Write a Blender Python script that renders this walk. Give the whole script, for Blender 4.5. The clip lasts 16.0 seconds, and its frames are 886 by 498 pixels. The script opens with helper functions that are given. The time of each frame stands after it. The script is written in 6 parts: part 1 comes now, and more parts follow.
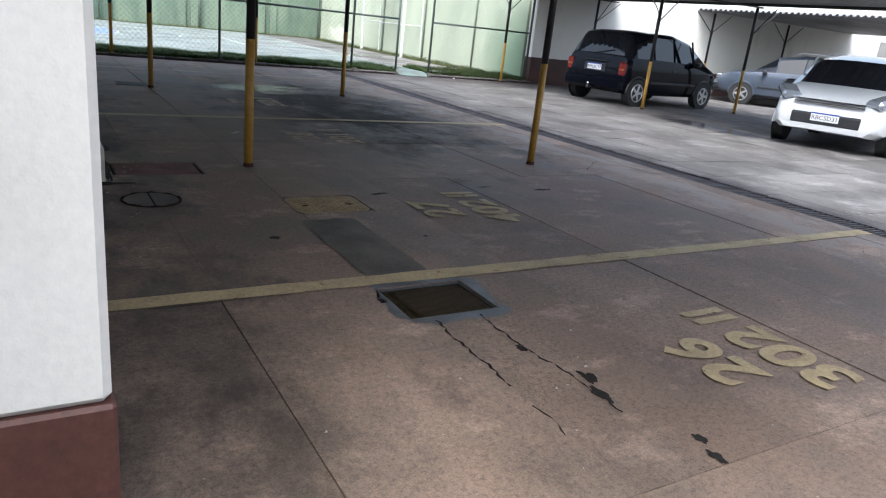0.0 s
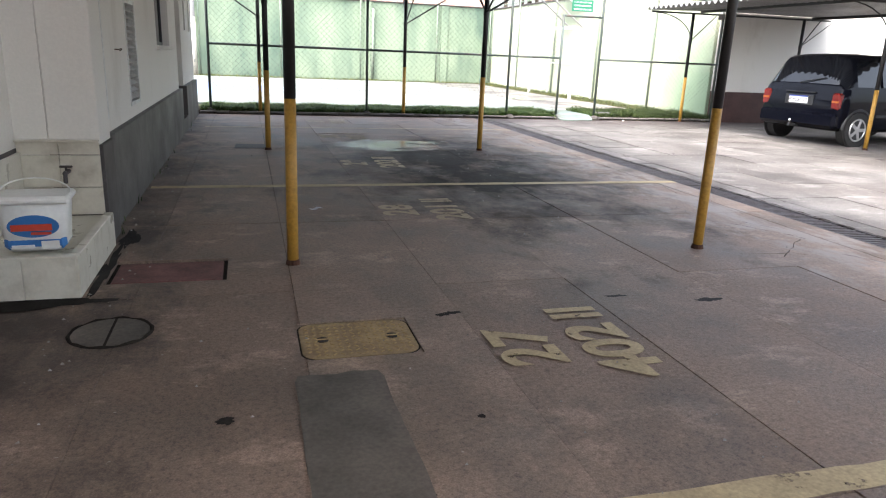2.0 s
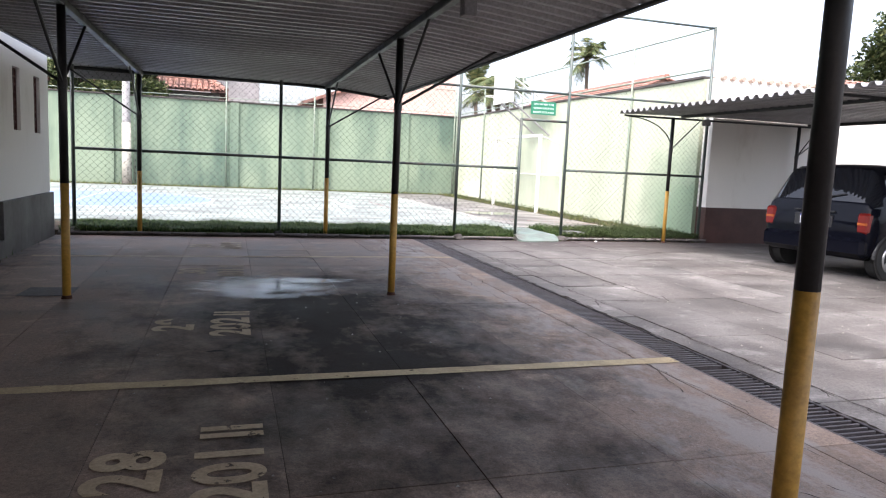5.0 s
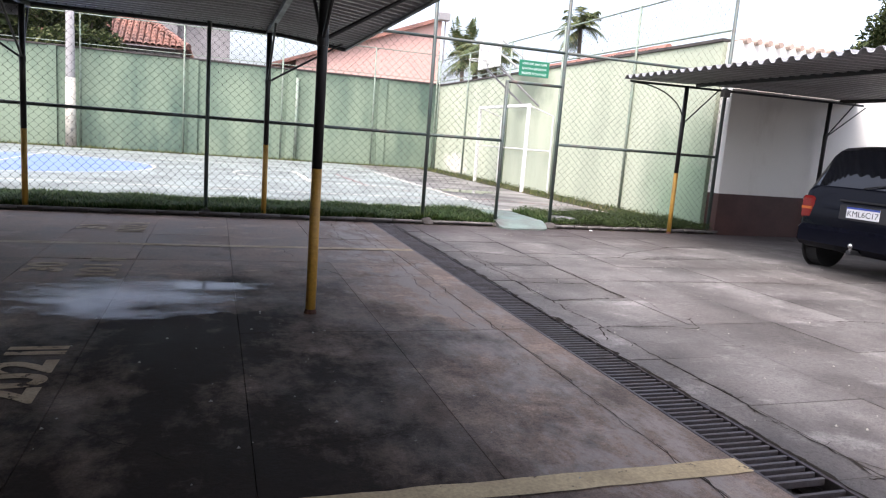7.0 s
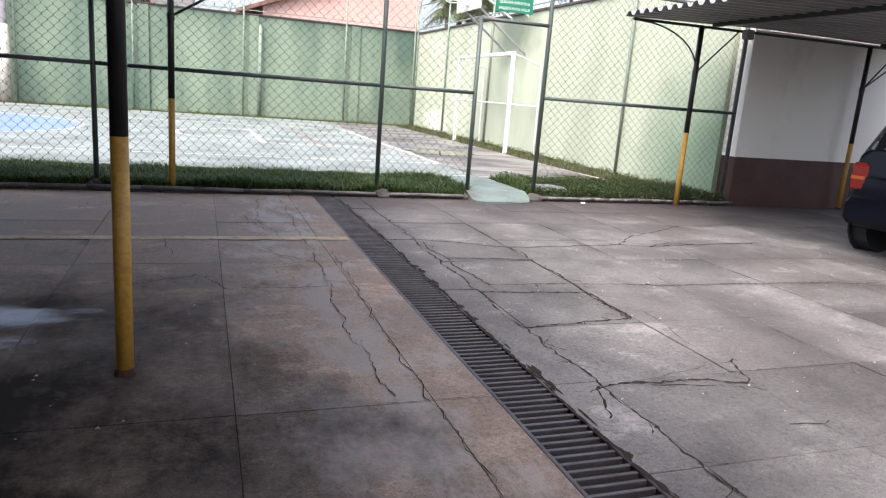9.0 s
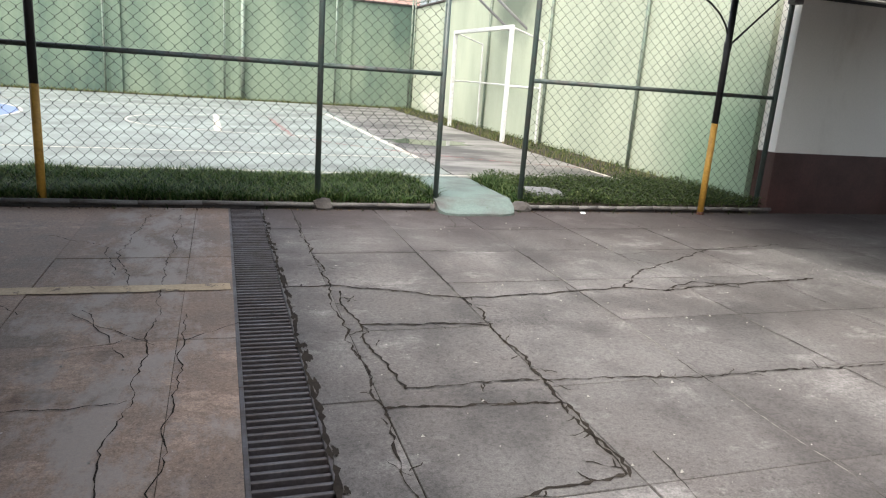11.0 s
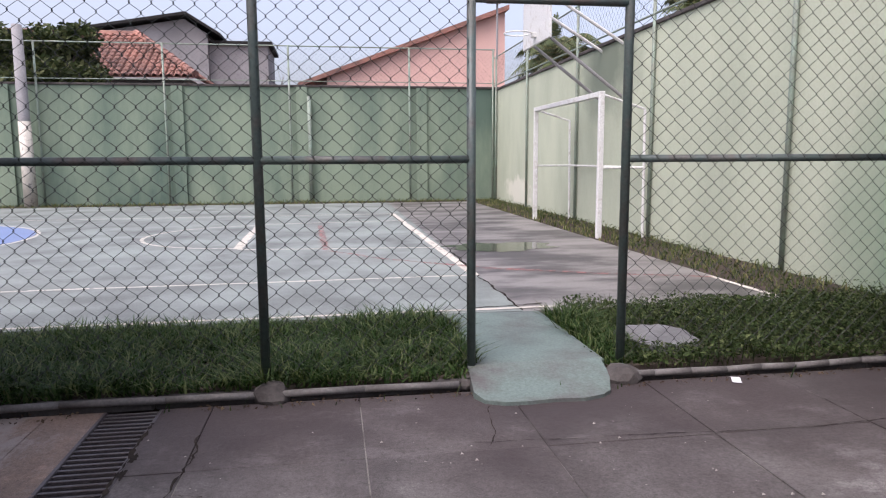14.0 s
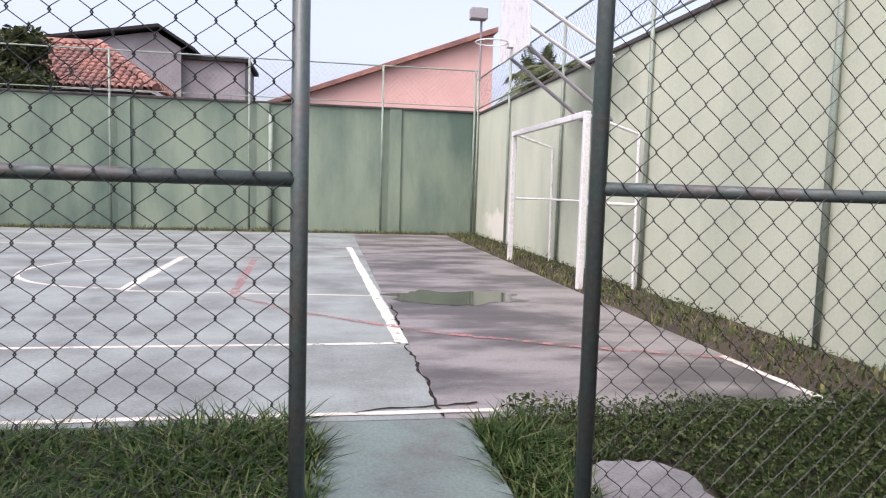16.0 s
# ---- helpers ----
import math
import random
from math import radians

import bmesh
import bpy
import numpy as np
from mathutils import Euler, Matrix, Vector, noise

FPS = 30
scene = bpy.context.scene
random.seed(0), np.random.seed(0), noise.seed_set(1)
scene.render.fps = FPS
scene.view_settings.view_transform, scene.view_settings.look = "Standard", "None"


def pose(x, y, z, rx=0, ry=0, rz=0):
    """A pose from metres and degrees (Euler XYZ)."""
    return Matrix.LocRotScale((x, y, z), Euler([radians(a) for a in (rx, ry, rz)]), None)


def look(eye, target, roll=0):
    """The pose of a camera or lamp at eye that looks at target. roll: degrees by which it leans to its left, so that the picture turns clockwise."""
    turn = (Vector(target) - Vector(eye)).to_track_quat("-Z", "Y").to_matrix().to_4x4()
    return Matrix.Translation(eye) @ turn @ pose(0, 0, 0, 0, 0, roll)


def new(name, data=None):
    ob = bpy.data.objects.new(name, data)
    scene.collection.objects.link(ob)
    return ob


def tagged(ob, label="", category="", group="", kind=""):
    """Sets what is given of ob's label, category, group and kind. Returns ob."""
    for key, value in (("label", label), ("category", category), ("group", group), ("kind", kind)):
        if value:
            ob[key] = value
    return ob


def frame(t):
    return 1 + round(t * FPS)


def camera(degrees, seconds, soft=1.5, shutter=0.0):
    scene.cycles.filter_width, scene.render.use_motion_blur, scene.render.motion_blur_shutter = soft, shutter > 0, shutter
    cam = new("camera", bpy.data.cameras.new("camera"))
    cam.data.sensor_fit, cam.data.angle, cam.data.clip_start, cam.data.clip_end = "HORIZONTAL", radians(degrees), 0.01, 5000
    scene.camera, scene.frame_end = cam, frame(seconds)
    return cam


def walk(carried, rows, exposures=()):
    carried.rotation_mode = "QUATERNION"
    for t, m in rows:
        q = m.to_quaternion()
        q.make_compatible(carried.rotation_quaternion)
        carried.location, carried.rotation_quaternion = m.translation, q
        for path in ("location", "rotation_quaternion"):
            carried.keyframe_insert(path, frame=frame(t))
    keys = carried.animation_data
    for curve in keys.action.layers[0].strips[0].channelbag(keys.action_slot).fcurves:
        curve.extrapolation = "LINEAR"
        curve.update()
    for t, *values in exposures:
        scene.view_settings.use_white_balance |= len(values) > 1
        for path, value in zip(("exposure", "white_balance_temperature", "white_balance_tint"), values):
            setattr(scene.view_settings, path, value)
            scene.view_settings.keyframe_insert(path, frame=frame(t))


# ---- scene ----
cam = camera(65.5, 16.0, 1.15)
PATH = [
    (0, (1.711, 1.244, 1.226), (2.72, 2.859, 0.614), 6.3),
    (0.5, (2.023, 1.468, 1.215), (2.987, 3.147, 0.711), 4.2),
    (0.6, (2.085, 1.554, 1.271), (2.892, 3.3, 0.725), 2.6),
    (1, (2.349, 1.823, 1.259), (3.102, 3.592, 0.708), 4.6),
    (1.5, (2.669, 2.185, 1.281), (3.473, 3.937, 0.748), 6.7),
    (2, (2.969, 2.605, 1.261), (3.5, 4.455, 0.718), 2.4),
    (2.1, (3.009, 2.678, 1.249), (3.403, 4.569, 0.73), 0.7),
    (2.5, (3.193, 3.035, 1.206), (3.528, 4.964, 0.796), 0.7),
    (3, (3.443, 3.495, 1.263), (3.89, 5.412, 0.909), 3.1),
    (3.5, (3.736, 3.812, 1.281), (4.221, 5.708, 0.867), 5.8),
    (4, (4.0, 4.303, 1.288), (4.642, 6.173, 0.987), 5.3),
    (4.2, (4.083, 4.489, 1.289), (4.712, 6.373, 1.046), 1.9),
    (6.3, (5.176, 6.431, 1.247), (5.696, 8.346, 0.996), 4.6),
    (6.5, (5.209, 6.618, 1.245), (5.815, 8.501, 0.951), 5.4),
    (7, (5.398, 7.084, 1.24), (6.032, 8.955, 0.926), 4.4),
    (7.5, (5.642, 7.452, 1.256), (6.276, 9.33, 0.987), 5.1),
    (8, (5.818, 7.9, 1.283), (6.5, 9.75, 0.948), 5.0),
    (8.5, (6.088, 8.333, 1.273), (6.695, 10.186, 0.826), 6.5),
    (9, (6.343, 8.751, 1.233), (7.003, 10.588, 0.798), 4.4),
    (9.2, (6.445, 8.917, 1.298), (7.212, 10.708, 0.847), 3.7),
    (11.3, (7.621, 10.563, 1.3), (8.222, 12.405, 0.804), 4.4),
    (11.5, (7.731, 10.734, 1.276), (8.33, 12.603, 0.889), 4.1),
    (12, (7.936, 11.203, 1.309), (8.379, 13.087, 0.805), 3.4),
    (12.5, (8.192, 11.625, 1.321), (8.554, 13.535, 0.849), 4.8),
    (13, (8.36, 12.075, 1.317), (8.798, 14.018, 1.129), 2.4),
    (13.5, (8.537, 12.439, 1.301), (8.963, 14.391, 1.205), 0.1),
    (14, (8.712, 12.944, 1.297), (9.023, 14.902, 1.035), -0.3),
    (14.5, (8.891, 13.445, 1.303), (9.279, 15.386, 1.016), -0.9),
    (15, (9.133, 13.853, 1.274), (9.428, 15.81, 0.985), 3.1),
    (15.5, (9.346, 14.331, 1.253), (9.657, 16.289, 0.991), 2.9),
    (16, (9.567, 14.707, 1.276), (9.897, 16.671, 1.1), 1.7),
]
EXPOSURES = [(0.0, 1.84, 5850, 6), (0.5, 2.3, 6100, 7), (1.5, 2.72, 6350, 9), (2.2, 2.9, 6500, 10), (3.5, 2.75, 6500, 10), (4.2, 2.52, 6450, 12), (6.3, 2.04, 6250, 16), (8.2, 1.84, 6300, 15), (9.0, 1.94, 6300, 13), (11.3, 1.7, 6500, 6), (12.5, 1.65, 6500, 5), (13.0, 1.4, 6350, 10), (13.6, 1.08, 6200, 22), (15.0, 1.08, 6250, 21), (15.5, 1.2, 6250, 21), (16.0, 1.28, 6250, 24)]
walk(cam, [(t, look(eye, target, roll)) for t, eye, target, roll in PATH], EXPOSURES)

# ---- light ----
SUN_UP, SUN_TURN = 60, 225
world = bpy.data.worlds.new("overcast_sky")
scene.world = world
world.use_nodes = True
wn = world.node_tree.nodes
sky = wn.new("ShaderNodeTexSky")
sky.sky_type, sky.sun_disc = "NISHITA", False
sky.sun_elevation, sky.sun_rotation = radians(SUN_UP), radians(SUN_TURN)
sky.air_density, sky.dust_density, sky.ozone_density = 1.0, 6.0, 1.0
haze = wn.new("ShaderNodeHueSaturation")
haze.inputs["Saturation"].default_value = 0.6
world.node_tree.links.new(sky.outputs[0], haze.inputs["Color"])
world.node_tree.links.new(haze.outputs[0], wn["Background"].inputs[0])
wn["Background"].inputs[1].default_value = 0.15
sun = new("sun", bpy.data.lights.new("sun", "SUN"))
sun.data.energy, sun.data.angle, sun.data.color = 0.55, radians(16), (1.0, 0.97, 0.93)
a, e = radians(SUN_TURN), radians(SUN_UP)
sun.matrix_world = look((math.sin(a) * math.cos(e) * 40, math.cos(a) * math.cos(e) * 40, math.sin(e) * 40), (0, 0, 0))


# ---- materials ----
def shader(name, rough=0.7, metal=0.0):
    m = bpy.data.materials.new(name)
    m.use_nodes = True
    n, l = m.node_tree.nodes, m.node_tree.links
    b = n["Principled BSDF"]
    b.inputs["Roughness"].default_value, b.inputs["Metallic"].default_value = rough, metal
    return m, n, l, b


def noise_node(n, l, scale, detail=6.0, stretch=None, coords="world", rough=0.6):
    """A noise in world or object metres."""
    tex = n.new("ShaderNodeTexNoise")
    tex.inputs["Scale"].default_value, tex.inputs["Detail"].default_value = scale, detail
    tex.inputs["Roughness"].default_value = rough
    if coords == "world":
        src = n.new("ShaderNodeNewGeometry").outputs["Position"]
    else:
        src = n.new("ShaderNodeTexCoord").outputs["Object"]
    if stretch:
        mp = n.new("ShaderNodeMapping")
        mp.inputs["Scale"].default_value = stretch
        l.new(src, mp.inputs["Vector"])
        src = mp.outputs["Vector"]
    l.new(src, tex.inputs["Vector"])
    return tex.outputs["Fac"]


def ramp(n, l, fac, stops):
    r = n.new("ShaderNodeValToRGB")
    while len(r.color_ramp.elements) < len(stops):
        r.color_ramp.elements.new(0.5)
    for el, (p, c) in zip(r.color_ramp.elements, stops):
        el.position = p
        el.color = (*c, 1) if isinstance(c, tuple) else (c, c, c, 1)
    l.new(fac, r.inputs[0])
    return r.outputs[0]


def mixed(n, l, fac, c1, c2, mode="MIX"):
    m = n.new("ShaderNodeMix")
    m.data_type, m.blend_type = "RGBA", mode
    for sock, v in ((m.inputs[0], fac), (m.inputs[6], c1), (m.inputs[7], c2)):
        if isinstance(v, (int, float)):
            sock.default_value = v
        elif isinstance(v, tuple):
            sock.default_value = (*v, 1)
        else:
            l.new(v, sock)
    return m.outputs[2]


def bump(n, l, b, height, strength=0.3, dist=0.01):
    bp = n.new("ShaderNodeBump")
    bp.inputs["Strength"].default_value, bp.inputs["Distance"].default_value = strength, dist
    l.new(height, bp.inputs["Height"])
    l.new(bp.outputs[0], b.inputs["Normal"])


def worn(name, base, dirt, rough=0.7, scale=2.0, fine=60.0, metal=0.0, spread=(0.35, 0.75), bump_s=0.25, stretch=None, amount=1.0, coords="world", fine_amt=0.35):
    """Paint, plaster or metal with large patches of dirt and fine grain."""
    m, n, l, b = shader(name, rough, metal)
    big = noise_node(n, l, scale, 8, stretch, coords)
    small = noise_node(n, l, fine, 4, None, coords)
    patch = ramp(n, l, big, [(spread[0], 0.0), (spread[1], amount)])
    col = mixed(n, l, patch, base, dirt)
    grain = ramp(n, l, small, [(0.3, 1 - fine_amt), (0.7, 1.0)])
    col = mixed(n, l, 1.0, col, grain, "MULTIPLY")
    l.new(col, b.inputs["Base Color"])
    l.new(ramp(n, l, big, [(0.3, max(0.0, rough - 0.12)), (0.7, min(1.0, rough + 0.1))]), b.inputs["Roughness"])
    bump(n, l, b, small, bump_s, 0.004)
    return m


def plain(name, color, rough=0.5, metal=0.0, coat=0.0, spec=0.5):
    m, n, l, b = shader(name, rough, metal)
    small = noise_node(n, l, 35, 4, None, "object")
    l.new(mixed(n, l, 1.0, color, ramp(n, l, small, [(0.3, 0.88), (0.7, 1.0)]), "MULTIPLY"), b.inputs["Base Color"])
    b.inputs["Coat Weight"].default_value = coat
    b.inputs["Specular IOR Level"].default_value = spec
    return m


def concrete_paving(name, light, brown, dark, wet=0.0, stain=0.72, sheen=0.22):
    """Stained concrete: slab to slab tone, brown film, black patches with frayed edges, pits and speckle."""
    m, n, l, b = shader(name, 0.75)
    info = n.new("ShaderNodeObjectInfo").outputs["Random"]
    big = noise_node(n, l, 0.6, 9, None, "world", 0.62)
    mid = noise_node(n, l, 1.5, 10, (1.0, 0.75, 1.0), "world", 0.68)
    pale = noise_node(n, l, 2.1, 10, (0.8, 1.3, 1.0), "world", 0.72)
    fine = noise_node(n, l, 150, 3)
    grit = noise_node(n, l, 45, 6, None, "world", 0.75)
    spots = noise_node(n, l, 30, 2)
    tone = ramp(n, l, info, [(0.0, 0.78), (1.0, 1.14)])
    col = mixed(n, l, ramp(n, l, big, [(0.38, 0.0), (0.6, 1.0)]), light, brown)
    col = mixed(n, l, ramp(n, l, pale, [(0.545, 0.0), (0.63, 0.7)]), col, tuple(min(0.6, 1.5 * v) for v in light))
    col = mixed(n, l, ramp(n, l, mid, [(0.44, 0.0), (0.6, stain), (0.75, min(1.0, stain + 0.25))]), col, dark)
    col = mixed(n, l, 1.0, col, tone, "MULTIPLY")
    col = mixed(n, l, 1.0, col, ramp(n, l, grit, [(0.28, 0.5), (0.5, 0.98), (0.75, 1.25)]), "MULTIPLY")
    col = mixed(n, l, 1.0, col, ramp(n, l, fine, [(0.3, 0.68), (0.7, 1.2)]), "MULTIPLY")
    col = mixed(n, l, ramp(n, l, spots, [(0.73, 0.0), (0.76, 0.6)]), col, (0.45, 0.42, 0.38))
    l.new(col, b.inputs["Base Color"])
    l.new(ramp(n, l, mid, [(0.35, 0.85 - wet), (0.7, 0.62 - wet)]), b.inputs["Roughness"])
    b.inputs["Specular IOR Level"].default_value = sheen
    bump(n, l, b, grit, 0.5, 0.006)
    return m, n, l, b, col


M = {}


def yard_concrete():
    """Open yard slabs, with a band of washed-up dirt that frays out from the kerb."""
    m, n, l, b, col = concrete_paving("open_concrete", (0.165, 0.155, 0.149), (0.118, 0.106, 0.1), (0.055, 0.05, 0.048), 0.0, 0.7)
    sep = n.new("ShaderNodeSeparateXYZ")
    l.new(n.new("ShaderNodeNewGeometry").outputs["Position"], sep.inputs[0])
    fray = n.new("ShaderNodeMath")
    fray.operation = "MULTIPLY_ADD"
    l.new(noise_node(n, l, 1.3, 9, None, "world", 0.7), fray.inputs[0])
    fray.inputs[1].default_value = 4.2
    l.new(sep.outputs["Y"], fray.inputs[2])
    scaled = n.new("ShaderNodeMath")
    scaled.operation = "MULTIPLY"
    scaled.inputs[1].default_value = 0.05
    l.new(fray.outputs[0], scaled.inputs[0])
    l.new(mixed(n, l, ramp(n, l, scaled.outputs[0], [(0.84, 0.0), (0.92, 0.78)]), col, (0.036, 0.027, 0.027)), b.inputs["Base Color"])
    return m


M["slab_open"] = yard_concrete()


def shaded_bay_concrete():
    """Bay floor: brown film with a broad oil stain that spreads between the posts."""
    m, n, l, b, col = concrete_paving("bay_concrete", (0.282, 0.203, 0.155), (0.22, 0.154, 0.115), (0.115, 0.09, 0.072), 0.1, 0.55, 0.3)
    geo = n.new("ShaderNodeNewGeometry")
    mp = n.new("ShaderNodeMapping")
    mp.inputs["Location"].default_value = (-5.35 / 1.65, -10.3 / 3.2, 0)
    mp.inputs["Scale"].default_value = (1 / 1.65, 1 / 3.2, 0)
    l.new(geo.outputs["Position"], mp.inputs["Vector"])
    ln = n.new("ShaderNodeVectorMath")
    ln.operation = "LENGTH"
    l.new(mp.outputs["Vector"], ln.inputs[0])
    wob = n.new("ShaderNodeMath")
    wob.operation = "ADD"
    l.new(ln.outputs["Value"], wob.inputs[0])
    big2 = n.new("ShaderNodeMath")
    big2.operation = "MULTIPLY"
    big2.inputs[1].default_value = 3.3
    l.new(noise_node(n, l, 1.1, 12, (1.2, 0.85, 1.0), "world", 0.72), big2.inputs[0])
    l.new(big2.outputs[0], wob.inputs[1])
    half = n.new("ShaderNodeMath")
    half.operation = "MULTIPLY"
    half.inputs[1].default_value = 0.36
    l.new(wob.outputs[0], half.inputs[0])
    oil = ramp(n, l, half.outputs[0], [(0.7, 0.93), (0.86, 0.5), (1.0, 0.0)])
    sep = n.new("ShaderNodeSeparateXYZ")
    l.new(geo.outputs["Position"], sep.inputs[0])
    off = n.new("ShaderNodeMath")
    off.operation = "SUBTRACT"
    l.new(sep.outputs["X"], off.inputs[0])
    off.inputs[1].default_value = 7.05
    dist = n.new("ShaderNodeMath")
    dist.operation = "ABSOLUTE"
    l.new(off.outputs[0], dist.inputs[0])
    lime = n.new("ShaderNodeMath")
    lime.operation = "MULTIPLY_ADD"
    l.new(dist.outputs[0], lime.inputs[0])
    lime.inputs[1].default_value = -0.22
    l.new(noise_node(n, l, 2.4, 11, (1.5, 0.7, 1.0), "world", 0.75), lime.inputs[2])
    col = mixed(n, l, ramp(n, l, lime.outputs[0], [(0.42, 0.0), (0.52, 0.75)]), col, (0.27, 0.235, 0.21))
    # Darker towards the wall: grime, with the shade there put into the colour.
    foot = n.new("ShaderNodeMath")
    foot.operation = "MULTIPLY_ADD"
    l.new(sep.outputs["X"], foot.inputs[0])
    foot.inputs[1].default_value = 0.17
    l.new(noise_node(n, l, 1.4, 11, (1.3, 0.8, 1.0), "world", 0.74), foot.inputs[2])
    col = mixed(n, l, ramp(n, l, foot.outputs[0], [(0.78, 0.85), (0.94, 0.0)]), col, (0.045, 0.036, 0.031))
    gloss = ramp(n, l, oil, [(0.0, 0.3), (0.9, 0.04)])
    l.new(gloss, b.inputs["Specular IOR Level"])
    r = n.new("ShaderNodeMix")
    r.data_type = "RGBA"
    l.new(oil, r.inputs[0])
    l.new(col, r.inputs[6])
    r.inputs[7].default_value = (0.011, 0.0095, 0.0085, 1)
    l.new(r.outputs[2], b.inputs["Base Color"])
    return m


M["slab_bay"] = shaded_bay_concrete()
M["soil"] = worn("dark_soil", (0.05, 0.042, 0.035), (0.09, 0.07, 0.055), 0.95, 1.5, 40)
M["joint_pale"] = worn("pale_joint_filler", (0.24, 0.225, 0.205), (0.03, 0.026, 0.023), 0.95, 1.3, 60, spread=(0.40, 0.52))
M["joint_bay"] = worn("brown_joint_dirt", (0.085, 0.066, 0.052), (0.03, 0.025, 0.022), 0.95, 1.2, 60, spread=(0.45, 0.6))
M["joint"] = worn("dirt_joint", (0.022, 0.018, 0.016), (0.05, 0.042, 0.034), 0.95, 3, 60)
M["wet"] = worn("wet_cement", (0.03, 0.026, 0.023), (0.018, 0.016, 0.014), 0.62, 3, 60)
M["wet_rim"] = worn("wet_grey_mortar", (0.085, 0.085, 0.09), (0.045, 0.044, 0.046), 0.4, 6, 60)
for dull in ("wet", "joint", "joint_bay", "joint_pale", "soil"):
    M[dull].node_tree.nodes["Principled BSDF"].inputs["Specular IOR Level"].default_value = 0.05
M["yellow"] = worn("worn_yellow_paint", (0.50, 0.275, 0.045), (0.28, 0.14, 0.03), 0.55, 5, 50, spread=(0.5, 0.8), coords="object")
M["black_paint"] = worn("black_paint", (0.014, 0.014, 0.015), (0.03, 0.028, 0.026), 0.45, 5, 50, coords="object")
M["rust"] = worn("rust", (0.09, 0.03, 0.012), (0.03, 0.015, 0.01), 0.9, 20, 90)
M["roof_sheet"] = worn("weathered_sheet_metal", (0.36, 0.36, 0.365), (0.25, 0.245, 0.24), 0.45, 0.8, 40, 0.3)
M["white_wall"] = worn("white_plaster", (0.72, 0.695, 0.64), (0.46, 0.42, 0.355), 0.85, 1.6, 60, stretch=(1.0, 1.0, 0.45), spread=(0.56, 0.95), bump_s=0.35, fine_amt=0.08)
M["grey_base"] = worn("grey_base_paint", (0.088, 0.08, 0.078), (0.05, 0.042, 0.038), 0.65, 1.8, 60, bump_s=0.3)
M["brown_base"] = worn("dark_red_base_paint", (0.075, 0.03, 0.024), (0.05, 0.026, 0.02), 0.6, 1.8, 60)
M["pillar_red"] = worn("red_brown_base_paint", (0.12, 0.042, 0.03), (0.07, 0.03, 0.022), 0.6, 1.8, 60)
M["green_wall"] = worn("dull_green_paint", (0.195, 0.25, 0.175), (0.08, 0.125, 0.095), 0.85, 0.6, 40, stretch=(1.0, 1.0, 0.3), spread=(0.4, 0.62), fine_amt=0.15)
M["pale_green_wall"] = worn("pale_green_paint", (0.44, 0.475, 0.355), (0.30, 0.335, 0.25), 0.85, 0.6, 40, stretch=(1.0, 1.0, 0.4), spread=(0.42, 0.75), fine_amt=0.12)
M["court_green"] = worn("faded_court_paint", (0.23, 0.262, 0.24), (0.135, 0.148, 0.138), 0.6, 1.1, 50, spread=(0.4, 0.64))
M["court_blue"] = worn("faded_blue_paint", (0.125, 0.20, 0.42), (0.2, 0.26, 0.39), 0.6, 1.0, 50)
M["court_concrete"] = worn("grey_damp_concrete", (0.215, 0.2, 0.188), (0.07, 0.064, 0.06), 0.5, 1.3, 60, stretch=(0.6, 1.2, 1.0), spread=(0.43, 0.57))
M["fence_green"] = worn("dark_green_pipe_paint", (0.066, 0.092, 0.082), (0.11, 0.082, 0.068), 0.5, 4, 60, coords="object", spread=(0.48, 0.72))
M["wire"] = worn("dull_green_wire", (0.022, 0.03, 0.026), (0.035, 0.03, 0.025), 0.6, 5, 40, 0.3)
M["net_pipe"] = worn("pale_green_pipe", (0.25, 0.33, 0.26), (0.2, 0.2, 0.16), 0.6, 4, 50, coords="object")
M["slab_green"] = worn("painted_ramp", (0.135, 0.182, 0.16), (0.10, 0.095, 0.09), 0.7, 2.6, 60, spread=(0.45, 0.72))
M["kerb"] = worn("dirty_kerb_cement", (0.085, 0.075, 0.068), (0.035, 0.03, 0.028), 0.9, 4, 60)
M["pipe"] = worn("dusty_pvc_pipe", (0.16, 0.15, 0.14), (0.085, 0.075, 0.07), 0.8, 6, 60)
M["white_metal"] = worn("chipped_white_metal", (0.70, 0.70, 0.67), (0.42, 0.36, 0.30), 0.5, 6, 50, spread=(0.55, 0.8), coords="object")
M["grate"] = worn("iron_grate", (0.085, 0.077, 0.082), (0.06, 0.045, 0.04), 0.55, 6, 70, 0.3)
M["dark_void"] = plain("dark_void", (0.012, 0.011, 0.01), 0.9)


